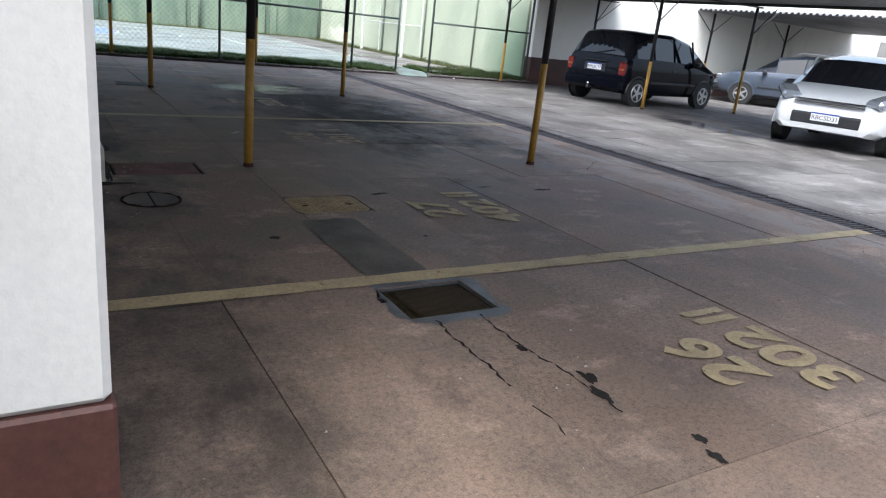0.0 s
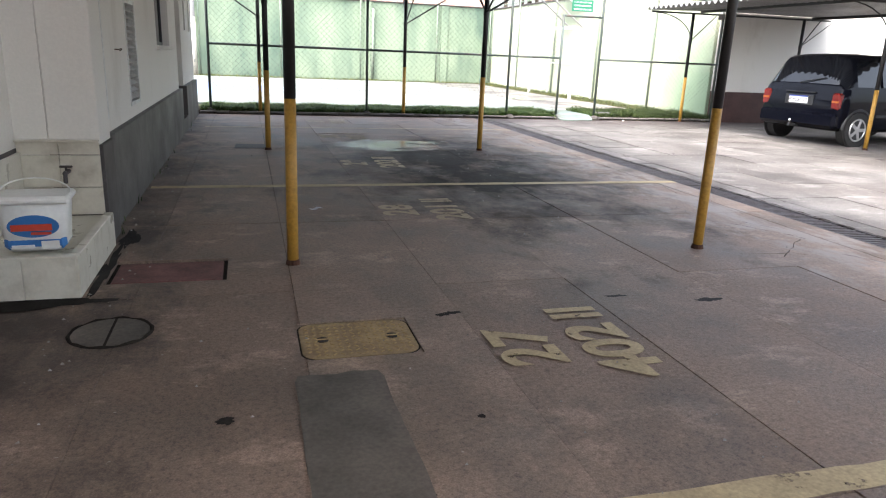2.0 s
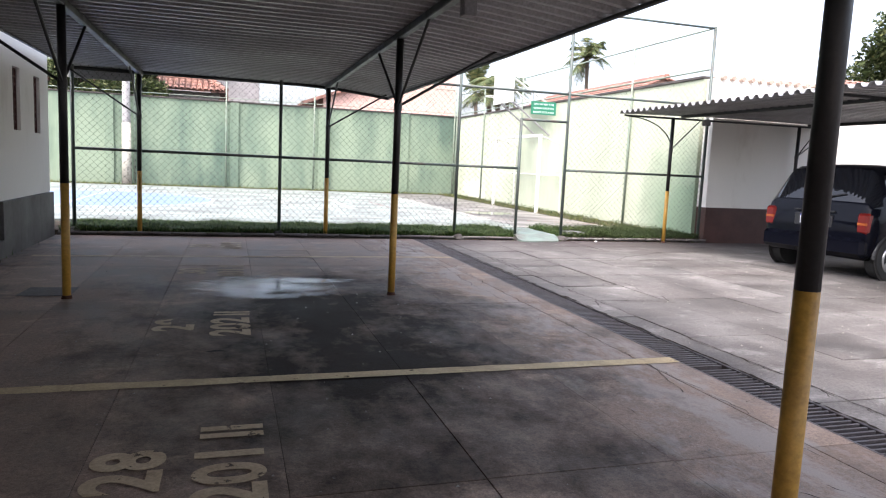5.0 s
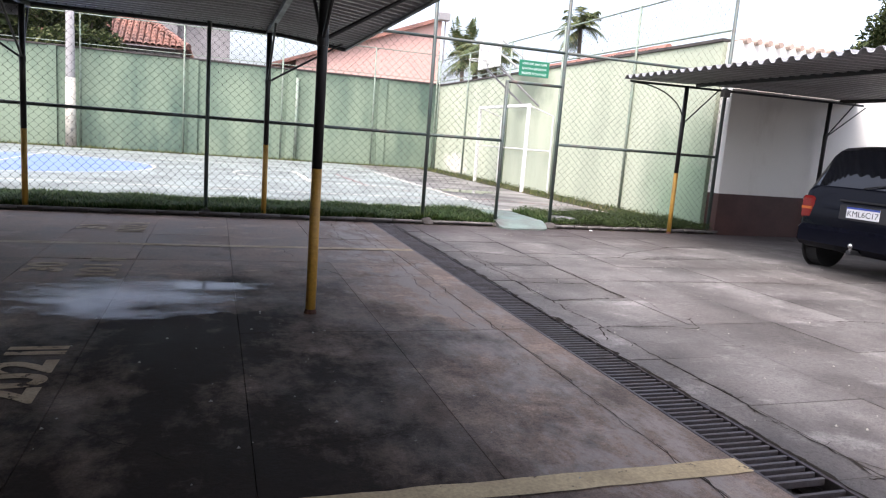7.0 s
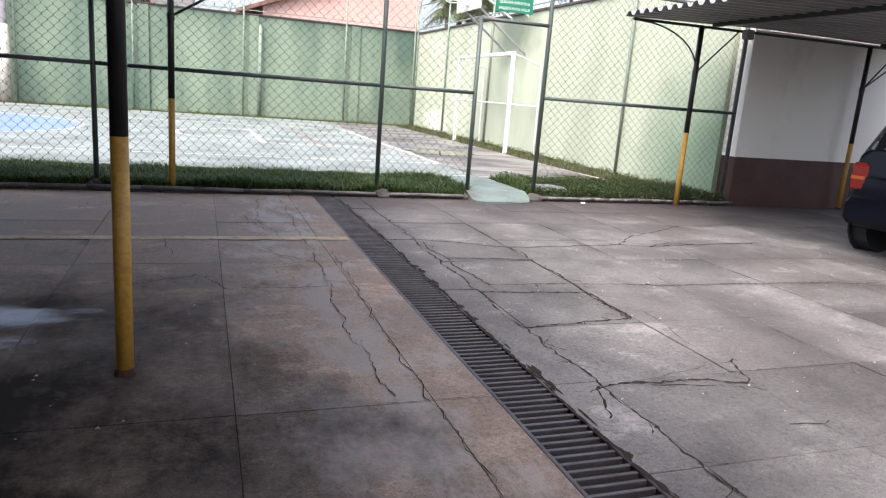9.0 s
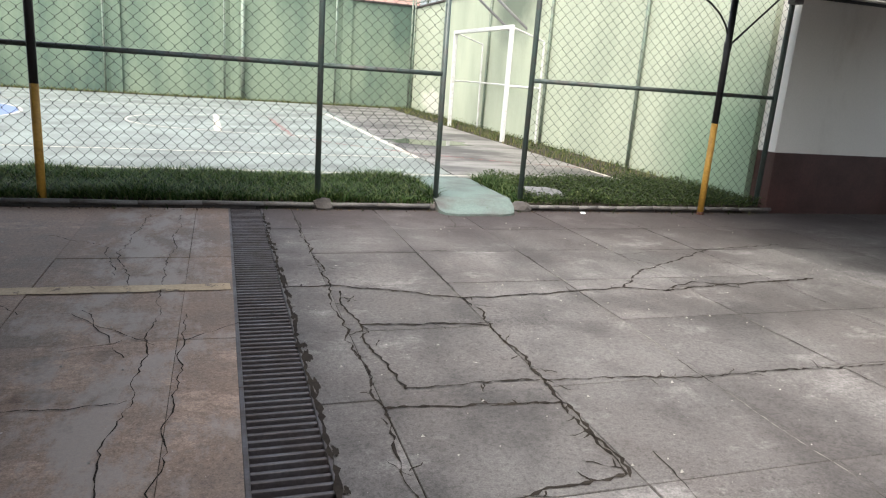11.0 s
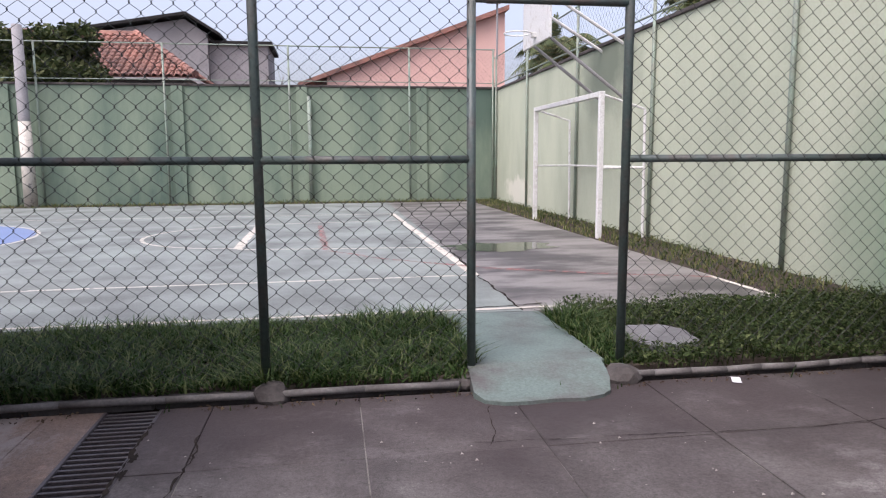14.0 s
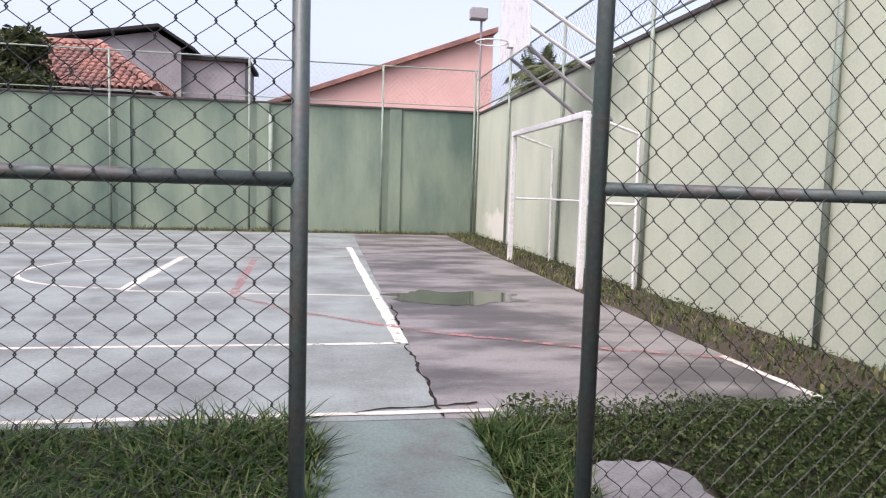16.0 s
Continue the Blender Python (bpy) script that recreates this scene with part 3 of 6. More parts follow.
def cracks():
    """Wide broken joints and wandering cracks."""
    runs = (
        (0.015, [(7.8, 14.30), (8.08, 14.32), (8.49, 14.17), (8.82, 14.01), (9.21, 14.03), (9.65, 14.08), (10.0, 14.12), (10.14, 14.07), (10.27, 14.02), (10.47, 14.07), (10.8, 14.12), (11.7, 14.2)]),
        (0.014, [(10.0, 14.12), (10.36, 14.48), (10.93, 14.78), (11.38, 15.05), (12.3, 15.2)]),
        (0.012, [(10.27, 14.02), (10.6, 14.2), (10.9, 14.05)]),
        (0.013, [(8.82, 14.01), (8.87, 13.78), (8.83, 13.6), (8.80, 12.7), (8.78, 12.1)]),
        (0.008, [(8.83, 15.07), (8.82, 14.01)]),
        (0.012, [(8.14, 13.64), (8.5, 13.62), (8.85, 13.57)]),
        (0.01, [(8.12, 14.2), (8.14, 13.64), (8.18, 12.88)]),
        (0.012, [(8.18, 12.88), (8.78, 12.87), (9.6, 12.78), (10.44, 12.77), (11.6, 12.72)]),
        (0.016, [(8.05, 12.73), (8.7, 12.67), (8.82, 12.64), (8.78, 12.12), (8.05, 12.04)]),
        (0.012, [(8.02, 11.24), (8.39, 11.25), (8.83, 11.18), (8.97, 11.45)]),
        (0.01, [(7.91, 10.95), (8.04, 11.24)]),
        (0.0095, [(8.06, 16.2), (8.07, 14.6), (8.04, 12.9), (8.05, 10.2), (8.03, 8.0)]),
        (0.008, [(9.65, 15.09), (9.65, 14.08), (9.61, 12.8), (9.6, 11.0)]),
        (0.008, [(10.46, 15.1), (10.47, 13.8), (10.45, 12.6), (10.5, 10.6)]),
        (0.008, [(11.29, 16.3), (11.3, 14.2), (11.28, 11.5)]),
        (0.008, [(8.07, 15.08), (9.6, 15.09), (11.4, 15.05)]),
        (0.008, [(9.3, 15.9), (10.9, 15.8), (12.3, 15.9)]),
        (0.01, [(10.3, 11.3), (11.4, 11.1), (12.6, 11.4)]),
        (0.0088, [(7.28, 13.9), (7.29, 13.25), (7.25, 12.2), (7.24, 10.2), (7.26, 8.2)]),
        (0.009, [(7.14, 16.3), (7.13, 14.35), (7.13, 13.35), (7.05, 12.2), (7.1, 11.3)]),
        (0.01, [(6.9, 16.3), (6.8, 15.1), (6.95, 14.4)]),
        (0.01, [(6.3, 15.6), (6.7, 15.3), (6.85, 14.6)]),
        (0.01, [(5.9, 13.0), (6.3, 13.25), (6.5, 12.9), (7.1, 12.95)]),
        (0.008, [(7.2, 13.57), (7.52, 13.53)]),
        (0.008, [(6.48, 11.24), (7.5, 11.25)]),
        (0.018, [(3.185, 3.60), (3.17, 3.4), (3.175, 3.2), (3.165, 3.0)]),
        (0.018, [(3.42, 3.60), (3.41, 3.3), (3.45, 3.0), (3.445, 2.71)]),
        (0.012, [(3.158, 2.86), (3.149, 2.67)]),
        (0.01, [(4.9, 9.98), (5.3, 9.6), (6.3, 9.75)]),
    )
    twig = random.Random(41)
    for k, (width, run) in enumerate(runs):
        fine = width < 0.0085
        for p, q in zip(run, run[1:]):
            ribbon("crack", stepped(p, q, 0.028, 0.004 if fine else 0.013, 7 * k + len(run)), width * (0.6 if fine else 0.85) * (0.55 if p[0] < 7.5 else 1.0), 0.0035, M["joint_pale" if fine else "joint"], pavement, 0.85, k)
            if not fine and p[0] > 7.5:
                for b in range(int(math.dist(p, q) / 0.16)):
                    t, a, ln = twig.random(), twig.uniform(0, 6.3), twig.uniform(0.03, 0.13)
                    o = (p[0] + (q[0] - p[0]) * t, p[1] + (q[1] - p[1]) * t)
                    ribbon("crack", stepped(o, (o[0] + ln * math.cos(a), o[1] + ln * math.sin(a)), 0.018, 0.007, 31 * k + b), 0.0045, 0.0033, M["joint"], pavement, 0.9, b)
    rnd = random.Random(77)
    for i in range(46):
        x, y = (rnd.uniform(7.9, 13.0), rnd.uniform(7, 16.3)) if i % 3 else (rnd.uniform(6.0, 7.4), rnd.uniform(5, 16))
        a = rnd.choice((0, 1.57, 0.5, 2.2)) + rnd.uniform(-0.3, 0.3)
        ln = rnd.uniform(0.15, 0.7)
        ribbon("crack", stepped((x, y), (x + ln * math.cos(a), y + ln * math.sin(a)), 0.04, 0.012, 200 + i), 0.0042, 0.0032, M["joint"], pavement, 0.9, i)
    ribbon("crack", stepped((DRAIN[1] + 0.012, 5.0), (DRAIN[1] + 0.012, 16.4), 0.03, 0.006, 300), 0.016, 0.0034, M["joint"], pavement, 0.98, 5)
    for i in range(34):
        y = 5.5 + 0.32 * i + rnd.uniform(-0.15, 0.15)
        flat("broken_edge", blob(DRAIN[1] + 0.03, y, rnd.uniform(0.006, 0.018), rnd.uniform(0.02, 0.09), 400 + i, 0.7, 44), 0.0038, M["joint"], pavement)


def painted_lines():
    for i, (y, x0, x1, mat) in enumerate(((4.12, 1.68, 7.51, "paint_line"), (9.20, 2.1, 7.51, "paint_line"), (14.32, 2.3, 7.5, "paint_white"))):
        ob = ribbon("bay_line", stepped((x0, y), (x1, y + (0.02 if i else -0.02)), 0.1, 0.002, i + 40), 0.115, 0.0045, M[mat], None, 0.1, i)
        structure(ob, "worn painted bay line on the concrete", "marking")
    texts = (("26", "302 II", 2.89), ("27", "402 II", 5.28), ("28", "201 II", 8.09), ("29", "202 II", 10.62), ("30", "101 II", 13.15), ("31", "102 II", 15.42))
    for i, (a, b, y) in enumerate(texts):
        mat = M["paint_line"] if i < 2 else M["paint_white"]
        for s, x, sp in ((a, 4.155, 1.05), (b.split()[0], 4.555, 1.0)):
            dy = -0.09 if s != a else 0.0
            structure(lettering("bay_number", s, 0.385, pose(x, y + dy, 0.0045, 0, 0, 90), mat, None, 0.0005, sp, 0.012), "yellow stencilled bay number on the concrete", "marking")
        for k in range(2):
            d = y + 0.285 + 0.085 * k
            structure(flat("bay_number", [(4.41, d), (4.69, d), (4.69, d + 0.055), (4.41, d + 0.055)], 0.005, mat), "yellow stencilled strokes on the concrete", "marking")


# ---- drain ----
def drain():
    x0, x1 = DRAIN
    ch = bmesh.new()
    box(ch, (x0 + 0.001, -6, -0.157), (x1 - 0.001, 16.6, -0.135))
    structure(obj("drain_channel", ch, M["dark_void"]), "dark channel under the grates", "drain")
    bar = bmb((x0 + 0.02, -0.011, -0.03), (x1 - 0.02, 0.011, -0.004), 0.003)
    proto = None
    n = 0
    for i in range(17):
        y = 16.6 - 0.9 * (i + 1)
        gr = base("drain_grate", (x0 + x1) / 2, y)
        tagged(gr, "rusty dark iron drain grate with cross bars", "drain grate", "grates of the drain")
        fr = bmesh.new()
        box(fr, (-0.148, 0.002, -0.06), (-0.128, 0.898, 0.001), 0.003)
        box(fr, (0.128, 0.002, -0.06), (0.148, 0.898, 0.001), 0.003)
        part("frame", fr, M["grate"], gr)
        if proto is None:
            bm = bmesh.new()
            box(bm, (-0.128, -0.008, -0.034), (0.128, 0.008, -0.004), 0.002)
            proto = part("bar", bm, M["grate"], gr)
            proto.location = (0, 0.025, 0)
            start = 1
        else:
            start = 0
        for k in range(start, 18):
            if i == 8 and k == 10:
                continue
            b = new("bar", proto.data)
            b.parent, b.location = gr, (0, 0.025 + 0.05 * k, 0)
            n += 1


# ---- building at the bays ----
def wall_piece(name, lo, hi, mat, parent=None, bevel=0.0):
    return part(name, bmb(lo, hi, bevel), mat, parent)


def louvre_window(y0, y1, z0, z1, x, parent):
    w = base("louvred_window", x, (y0 + y1) / 2, z0)
    h, hw = z1 - z0, (y1 - y0) / 2
    fr = bmesh.new()
    for a, b in (((-0.05, -hw, 0), (0.012, -hw + 0.035, h)), ((-0.05, hw - 0.035, 0), (0.012, hw, h)), ((-0.05, -hw + 0.035, 0), (0.012, hw - 0.035, 0.035)), ((-0.05, -hw + 0.035, h - 0.035), (0.012, hw - 0.035, h))):
        box(fr, a, b, 0.003)
    part("window_frame", fr, M["white_metal"], w)
    k = int((h - 0.08) / 0.06)
    for i in range(k):
        s = part("slat", bmb((-0.023, -hw + 0.036, -0.003), (0.023, hw - 0.036, 0.003)), M["white_metal"], w)
        s.matrix_local = pose(-0.018, 0, 0.065 + 0.06 * i, 0, 35, 0)
    part("backing", bmb((-0.1, -hw + 0.002, 0.002), (-0.075, hw - 0.002, h - 0.002)), M["dark_void"], w, "dark space behind the slats")
    tagged(w, "white metal louvred window in the plaster wall", "window", kind="structure")
    return w


def building():
    h = 3.0
    wl = structure(base("wall_west", 0, 0), "white plaster wall with a dark grey base", "wall")
    openings = [(7.73, 7.98, 0.73, 1.55), (9.0, 9.55, 0.735, 1.6), (11.1, 12.45, 1.228, 2.23), (13.4, 14.15, 0.2, 2.23), (14.82, 15.12, 1.47, 2.23), (15.75, 16.05, 1.46, 2.21)]
    y = 7.6
    xb = X_WALL - 0.22
    zb = 0.64
    for y0, y1, z0, z1 in openings:
        wall_piece("plaster", (xb, y, zb), (X_WALL, y0, h), M["white_wall"], wl)
        wall_piece("base_band", (xb, y, -0.02), (X_WALL + 0.05, y0, zb), M["grey_base"], wl, 0.004)
        wall_piece("plaster", (xb, y0, z1), (X_WALL, y1, h), M["white_wall"], wl)
        if z0 > zb:
            wall_piece("plaster", (xb, y0, zb), (X_WALL, y1, z0), M["white_wall"], wl)
        wall_piece("base_band", (xb, y0, -0.02), (X_WALL + 0.05, y1, min(z0, zb)), M["grey_base"], wl)
        y = y1
    wall_piece("plaster", (xb, y, zb), (X_WALL, 16.5, h), M["white_wall"], wl)
    wall_piece("base_band", (xb, y, -0.02), (X_WALL + 0.05, 16.5, zb), M["grey_base"], wl, 0.004)
    wall_piece("plaster", (-4, 16.28, 0), (xb, 16.5, h), M["white_wall"], wl)
    louvre_window(7.73, 7.98, 0.73, 1.55, X_WALL - 0.006, None)
    louvre_window(9.0, 9.55, 0.735, 1.6, X_WALL - 0.006, None)
    hk = base("wall_hook", X_WALL, 8.43, 1.2)
    bm = bmesh.new()
    tube(bm, [(0, 0, 0), (0.03, 0, 0), (0.045, 0.012, 0.006), (0.045, 0.03, 0.0), (0.03, 0.03, -0.012)], 0.004, 6)
    part("hook", bm, M["rust"], hk)
    tagged(hk, "small rusty hook in the white wall", "hook")
    # dark aluminium window with a sill
    w = base("window_1", X_WALL - 0.1, 11.775, 1.228)
    fr = bmesh.new()
    for a, b in (((-0.02, -0.67, 0), (0.02, -0.63, 0.99)), ((-0.02, 0.63, 0), (0.02, 0.67, 0.99)), ((-0.02, -0.63, 0), (0.02, 0.63, 0.04)), ((-0.02, -0.63, 0.95), (0.02, 0.63, 0.99)), ((-0.015, -0.02, 0.04), (0.015, 0.02, 0.95))):
        box(fr, a, b)
    part("window_frame", fr, M["black_plastic"], w)
    for s in (-1, 1):
        part("pane", bmb((-0.004, min(s * 0.02, s * 0.63), 0.04), (0.004, max(s * 0.02, s * 0.63), 0.95)), M["glass"], w)
    part("window_sill", bmb((-0.02, -0.71, -0.045), (0.14, 0.71, -0.003), 0.006), M["white_wall"], w)
    structure(w, "dark sliding window with a plaster sill", "window")
    # doorway and small lattice windows
    d = base("door_1", X_WALL - 0.12, 13.775, 0.2)
    part("door_leaf", bmb((-0.03, -0.37, 0), (0.01, 0.37, 2.02), 0.004), M["grey_wall"], d)
    part("door_handle", bmb((0.01, 0.2, 0.95), (0.05, 0.28, 0.98), 0.005), M["black_plastic"], d)
    structure(d, "grey door in a narrow recess", "door")
    for y0, y1, z0 in ((14.82, 15.12, 1.47), (15.75, 16.05, 1.46)):
        lattice(X_WALL - 0.06, y0, y1, z0, z0 + 0.755, "y")
    # recessed near wall
    wall_piece("plaster", (xb, 7.26, zb), (2.085, 7.6, h), M["white_wall"], wl, 0.006)
    wall_piece("base_band", (xb, 7.254, -0.02), (2.1, 7.606, zb), M["grey_base"], wl, 0.004)
    nw = structure(base("wall_recess", 0, 0), "white plaster wall with a dark brown-grey base", "wall")
    for y0, y1, z0, z1 in ((2.6, 6.05, 0.62, h), (6.05, 6.95, 0.62, 1.19), (6.05, 6.95, 1.85, h), (6.95, 7.25, 0.62, h)):
        wall_piece("plaster", (1.35, y0, z0), (1.62, y1, z1), M["white_wall"], nw)
    wall_piece("base_band", (1.35, 2.6, -0.02), (1.632, 6.25, 0.62), M["grey_base"], nw, 0.004)
    wall_piece("base_band", (1.35, 6.25, -0.02), (1.624, 7.25, 0.62), M["grey_base"], nw)
    wall_piece("plaster", (1.35, 7.25, 0), (xb, 7.5, h), M["white_wall"], nw)
    lattice(1.58, 6.05, 6.95, 1.19, 1.85, "y")
    pl = structure(base("pillar", 0, 0), "white plastered pillar with a dark red base", "pillar")
    wall_piece("plaster", (1.05, 2.18, 0.68), (1.785, 2.62, h), M["white_wall"], pl, 0.012)
    wall_piece("base_band", (1.05, 2.176, -0.02), (1.79, 2.624, 0.68), M["pillar_red"], pl, 0.006)
    bk = structure(base("wall_back", 0, 0), "plain plaster wall behind the bays", "wall")
    wall_piece("plaster", (-4, -6.2, 0), (0.6, -6, 4), M["white_wall"], bk)
    wall_piece("plaster", (0.4, -6, 0), (0.6, 2.25, 4), M["white_wall"], bk)
    wall_piece("plaster", (0.6, 2.3, 0.0), (1.05, 2.6, 3.0), M["white_wall"], bk)
    wall_piece("plaster", (0.6, -6.2, 0), (34, -6, 3.2), M["white_wall"], bk)
    rf = bmb((-4, 2.4, 3.0), (2.12, 16.4, 3.12), 0.01)
    structure(obj("building_roof_slab", rf, M["grey_wall"]), "flat grey concrete roof slab", "roof")


def lattice(x, y0, y1, z0, z1, axis):
    w = base("lattice_window", x, (y0 + y1) / 2, z0)
    hw, h = (y1 - y0) / 2, z1 - z0
    part("backing", bmb((-0.09, -hw, 0), (-0.08, hw, h)), M["dark_void"], w)
    ny, nz = max(2, round(2 * hw / 0.1)), max(3, round(h / 0.1))
    for i in range(ny + 1):
        yy = -hw + 0.012 + (2 * hw - 0.024) * i / ny
        part("upright", bmb((-0.06, yy - 0.012, 0), (0.02, yy + 0.012, h)), M["lattice"], w)
    for i in range(nz + 1):
        zz = 0.012 + (h - 0.024) * i / nz
        part("crossbar", bmb((-0.055, -hw, zz - 0.012), (0.016, hw, zz + 0.012)), M["lattice"], w)
    structure(w, "dark red pierced block window", "window")


# ---- wash tank, bucket, tap ----
def wash_corner():
    t = base("wash_tank", 1.625, 6.25)
    part("core", bmb((0.0, 0.012, -0.01), (0.488, 0.985, 0.205)), M["tile_white"], t)
    for i in range(2):
        part("tile", bmb((0.003 + 0.245 * i, -0.002, 0.003), (0.245 * (i + 1), 0.012, 0.21), 0.002), M["tile_white"], t)
    for i in range(5):
        part("tile", bmb((0.488, 0.0 + 0.2 * i, 0.003), (0.5, 0.196 + 0.2 * i, 0.21), 0.002), M["tile_white"], t)
    for i in range(2):
        for z0, z1 in ((0.21, 0.38), (0.384, 0.58), (0.584, 0.66)):
            part("tile", bmb((0.003 + 0.228 * i, 0.985, z0), (0.228 * (i + 1), 0.998, z1), 0.002), M["tile_white"], t)
    part("ledge", bmb((0.0, 0.955, 0.66), (0.46, 1.0, 0.675), 0.004), M["tile_white"], t)
    for i in range(4):
        part("tile", bmb((0.008, 0.05 + 0.234 * i, 0.21), (0.022, 0.28 + 0.234 * i, 0.60), 0.002), M["tile_white"], t)
    rim = bmesh.new()
    box(rim, (-0.0, -0.004, 0.205), (0.5, 0.05, 0.222), 0.004)
    box(rim, (0.45, 0.05, 0.205), (0.502, 0.985, 0.222), 0.004)
    part("rim", rim, M["tile_white"], t)
    tagged(t, "low white tiled wash tank against the wall corner", "wash tank")
    tap = base("tap", 1.9, 7.233, 0.485)
    part("spout", bmr((0, 0, 0), (0, -0.1, 0.0), 0.014), M["grate"], tap)
    part("nozzle", bmr((0, -0.09, 0.005), (0, -0.1, -0.06), 0.012), M["grate"], tap)
    part("handle", bmb((-0.035, -0.07, 0.03), (0.035, -0.05, 0.042), 0.003), M["grate"], tap)
    part("stem", bmr((0, -0.06, 0.0), (0, -0.06, 0.032), 0.007), M["grate"], tap)
    tagged(tap, "old dull metal tap on the tiled wall", "tap")
    b = base("bucket", 1.915, 6.435, 0.2245, 4)
    bm = bmesh.new()
    box(bm, (-0.155, -0.11, 0), (0.155, 0.11, 0.262), 0.03)
    for v in bm.verts:
        k = 0.88 + 0.12 * v.co.z / 0.245
        v.co.x *= k
        v.co.y *= k
    part("body", bm, M["bucket_white"], b, "", True)
    part("rim", bmb((-0.172, -0.125, 0.245), (0.172, 0.125, 0.282), 0.012), M["bucket_white"], b)
    part("band", bmb((-0.139, -0.1005, 0.012), (0.139, 0.1005, 0.085), 0.02), M["label_blue"], b, "blue printed band")
    part("inside", bmb((-0.15, -0.105, 0.2825), (0.15, 0.105, 0.2845)), M["bucket_white"], b, "pale inside of the bucket")
    bm = bmesh.new()
    bmesh.ops.create_cone(bm, cap_ends=True, segments=28, radius1=1, radius2=1, depth=0.006)
    lab = part("label_panel", bm, M["label_blue"], b, "dark blue oval label")
    lab.matrix_local = pose(0, -0.102, 0.135, 94) @ Matrix.Diagonal((0.115, 0.058, 1, 1))
    for x0, x1, z0, z1, mt in ((-0.095, 0.085, 0.125, 0.158, "label_red"), (-0.01, 0.08, 0.104, 0.117, "label_red"), (-0.1, 0.0, 0.035, 0.052, "bucket_white"), (0.03, 0.11, 0.03, 0.07, "bucket_white")):
        q = part("print_bar", bmb((x0, -0.1125, z0), (x1, -0.1085, z1)), M[mt], b)
        q.matrix_local = pose(0, -0.004 + 0.0008 * z0, 0, 4)
    bm = bmesh.new()
    tube(bm, [(0.165 * math.cos(math.pi * i / 12), 0.02 + 0.04 * math.sin(math.pi * i / 12), 0.275 + 0.075 * math.sin(math.pi * i / 12)) for i in range(13)], 0.004, 6)
    part("handle", bm, M["bucket_white"], b)
    tagged(b, "white plastic bucket with a blue label, standing on the tank", "bucket")


# ---- covers, pit, patches ----
def covers():
    c = base("inspection_cover", 3.415, 5.515, 0.0)
    bm = bmesh.new()
    corner = []
    for cx, cy, a0 in ((0.185, 0.125, 0), (-0.185, 0.125, 90), (-0.185, -0.125, 180), (0.185, -0.125, 270)):
        corner += [bm.verts.new((cx + 0.072 * math.cos(math.radians(a0 + 18 * k)), cy + 0.072 * math.sin(math.radians(a0 + 18 * k)), -0.002)) for k in range(6)]
    bm.faces.new(corner)
    ext = bmesh.ops.extrude_face_region(bm, geom=bm.faces[:])
    bmesh.ops.translate(bm, vec=(0, 0, -0.09), verts=[v for v in ext["geom"] if isinstance(v, bmesh.types.BMVert)])
    bmesh.ops.recalc_face_normals(bm, faces=bm.faces)
    part("plate", bm, M["cover_base"], c)
    bump_me = None
    for i in range(14):
        for j in range(10):
            x, y = -0.225 + 0.0346 * i, -0.165 + 0.0367 * j
            if (0.13 < abs(x) < 0.19 and abs(y) < 0.04) or (abs(x) > 0.2 and abs(y) > 0.145):
                continue
            if bump_me is None:
                bm = bmesh.new()
                box(bm, (-0.012, -0.004, 0), (0.012, 0.004, 0.005), 0.002)
                o = part("tread", bm, M["iron_cover"], c)
                bump_me = o.data
            else:
                o = new("tread", bump_me)
                o.parent = c
            o.matrix_local = pose(x, y, -0.003, 0, 0, 45 if (i + j) % 2 else -45)
    for s in (-1, 1):
        part("lift_hole", bmr((s * 0.16, 0, -0.004), (s * 0.16, 0, 0.0015), 0.028, 14), M["dark_void"], c)
        part("lift_bar", bmb((s * 0.16 - 0.028, -0.006, 0.001), (s * 0.16 + 0.028, 0.006, 0.0035)), M["iron_cover"], c)
    gap = bmesh.new()
    ring = []
    for cx, cy, a0 in ((0.185, 0.125, 0), (-0.185, 0.125, 90), (-0.185, -0.125, 180), (0.185, -0.125, 270)):
        ring += [gap.verts.new((cx + 0.081 * math.cos(math.radians(a0 + 18 * k)), cy + 0.081 * math.sin(math.radians(a0 + 18 * k)), -0.0045)) for k in range(6)]
    gap.faces.new(ring)
    part("gap", gap, M["joint"], c)
    part("rim", bmb((-0.2645, -0.2095, -0.119), (0.2645, 0.2095, -0.008)), M["slab_bay"], c)
    tagged(c, "yellow painted iron inspection cover with a tread pattern, in the floor", "cover")
    c = base("cement_cover", 2.505, 6.6625)
    part("slab", bmb((-0.292, -0.182, -0.1), (0.292, 0.182, -0.006), 0.008), M["pink_cover"], c)
    part("rim", bmb((-0.312, -0.202, -0.119), (0.312, 0.202, -0.014)), M["joint"], c)
    tagged(c, "faded red cement cover in an iron rim, in the floor", "cover")
    c = base("round_cover", 2.34, 5.76)
    bm = bmesh.new()
    bmesh.ops.create_cone(bm, cap_ends=True, segments=32, radius1=0.165, radius2=0.16, depth=0.008)
    part("disc", bm, M["patch"], c).location = (0, 0, 0.001)
    bm = bmesh.new()
    tube(bm, [(0.172 * math.cos(a * math.pi / 18), 0.172 * math.sin(a * math.pi / 18), -0.001 + 0.004 * math.sin(a * 1.7)) for a in range(37)], 0.009, 5)
    part("rim", bm, M["joint"], c)
    part("split", bmb((-0.006, -0.16, 0.0035), (0.006, 0.16, 0.0056)), M["joint"], c)
    tagged(c, "cracked round cement cover in the floor", "cover")
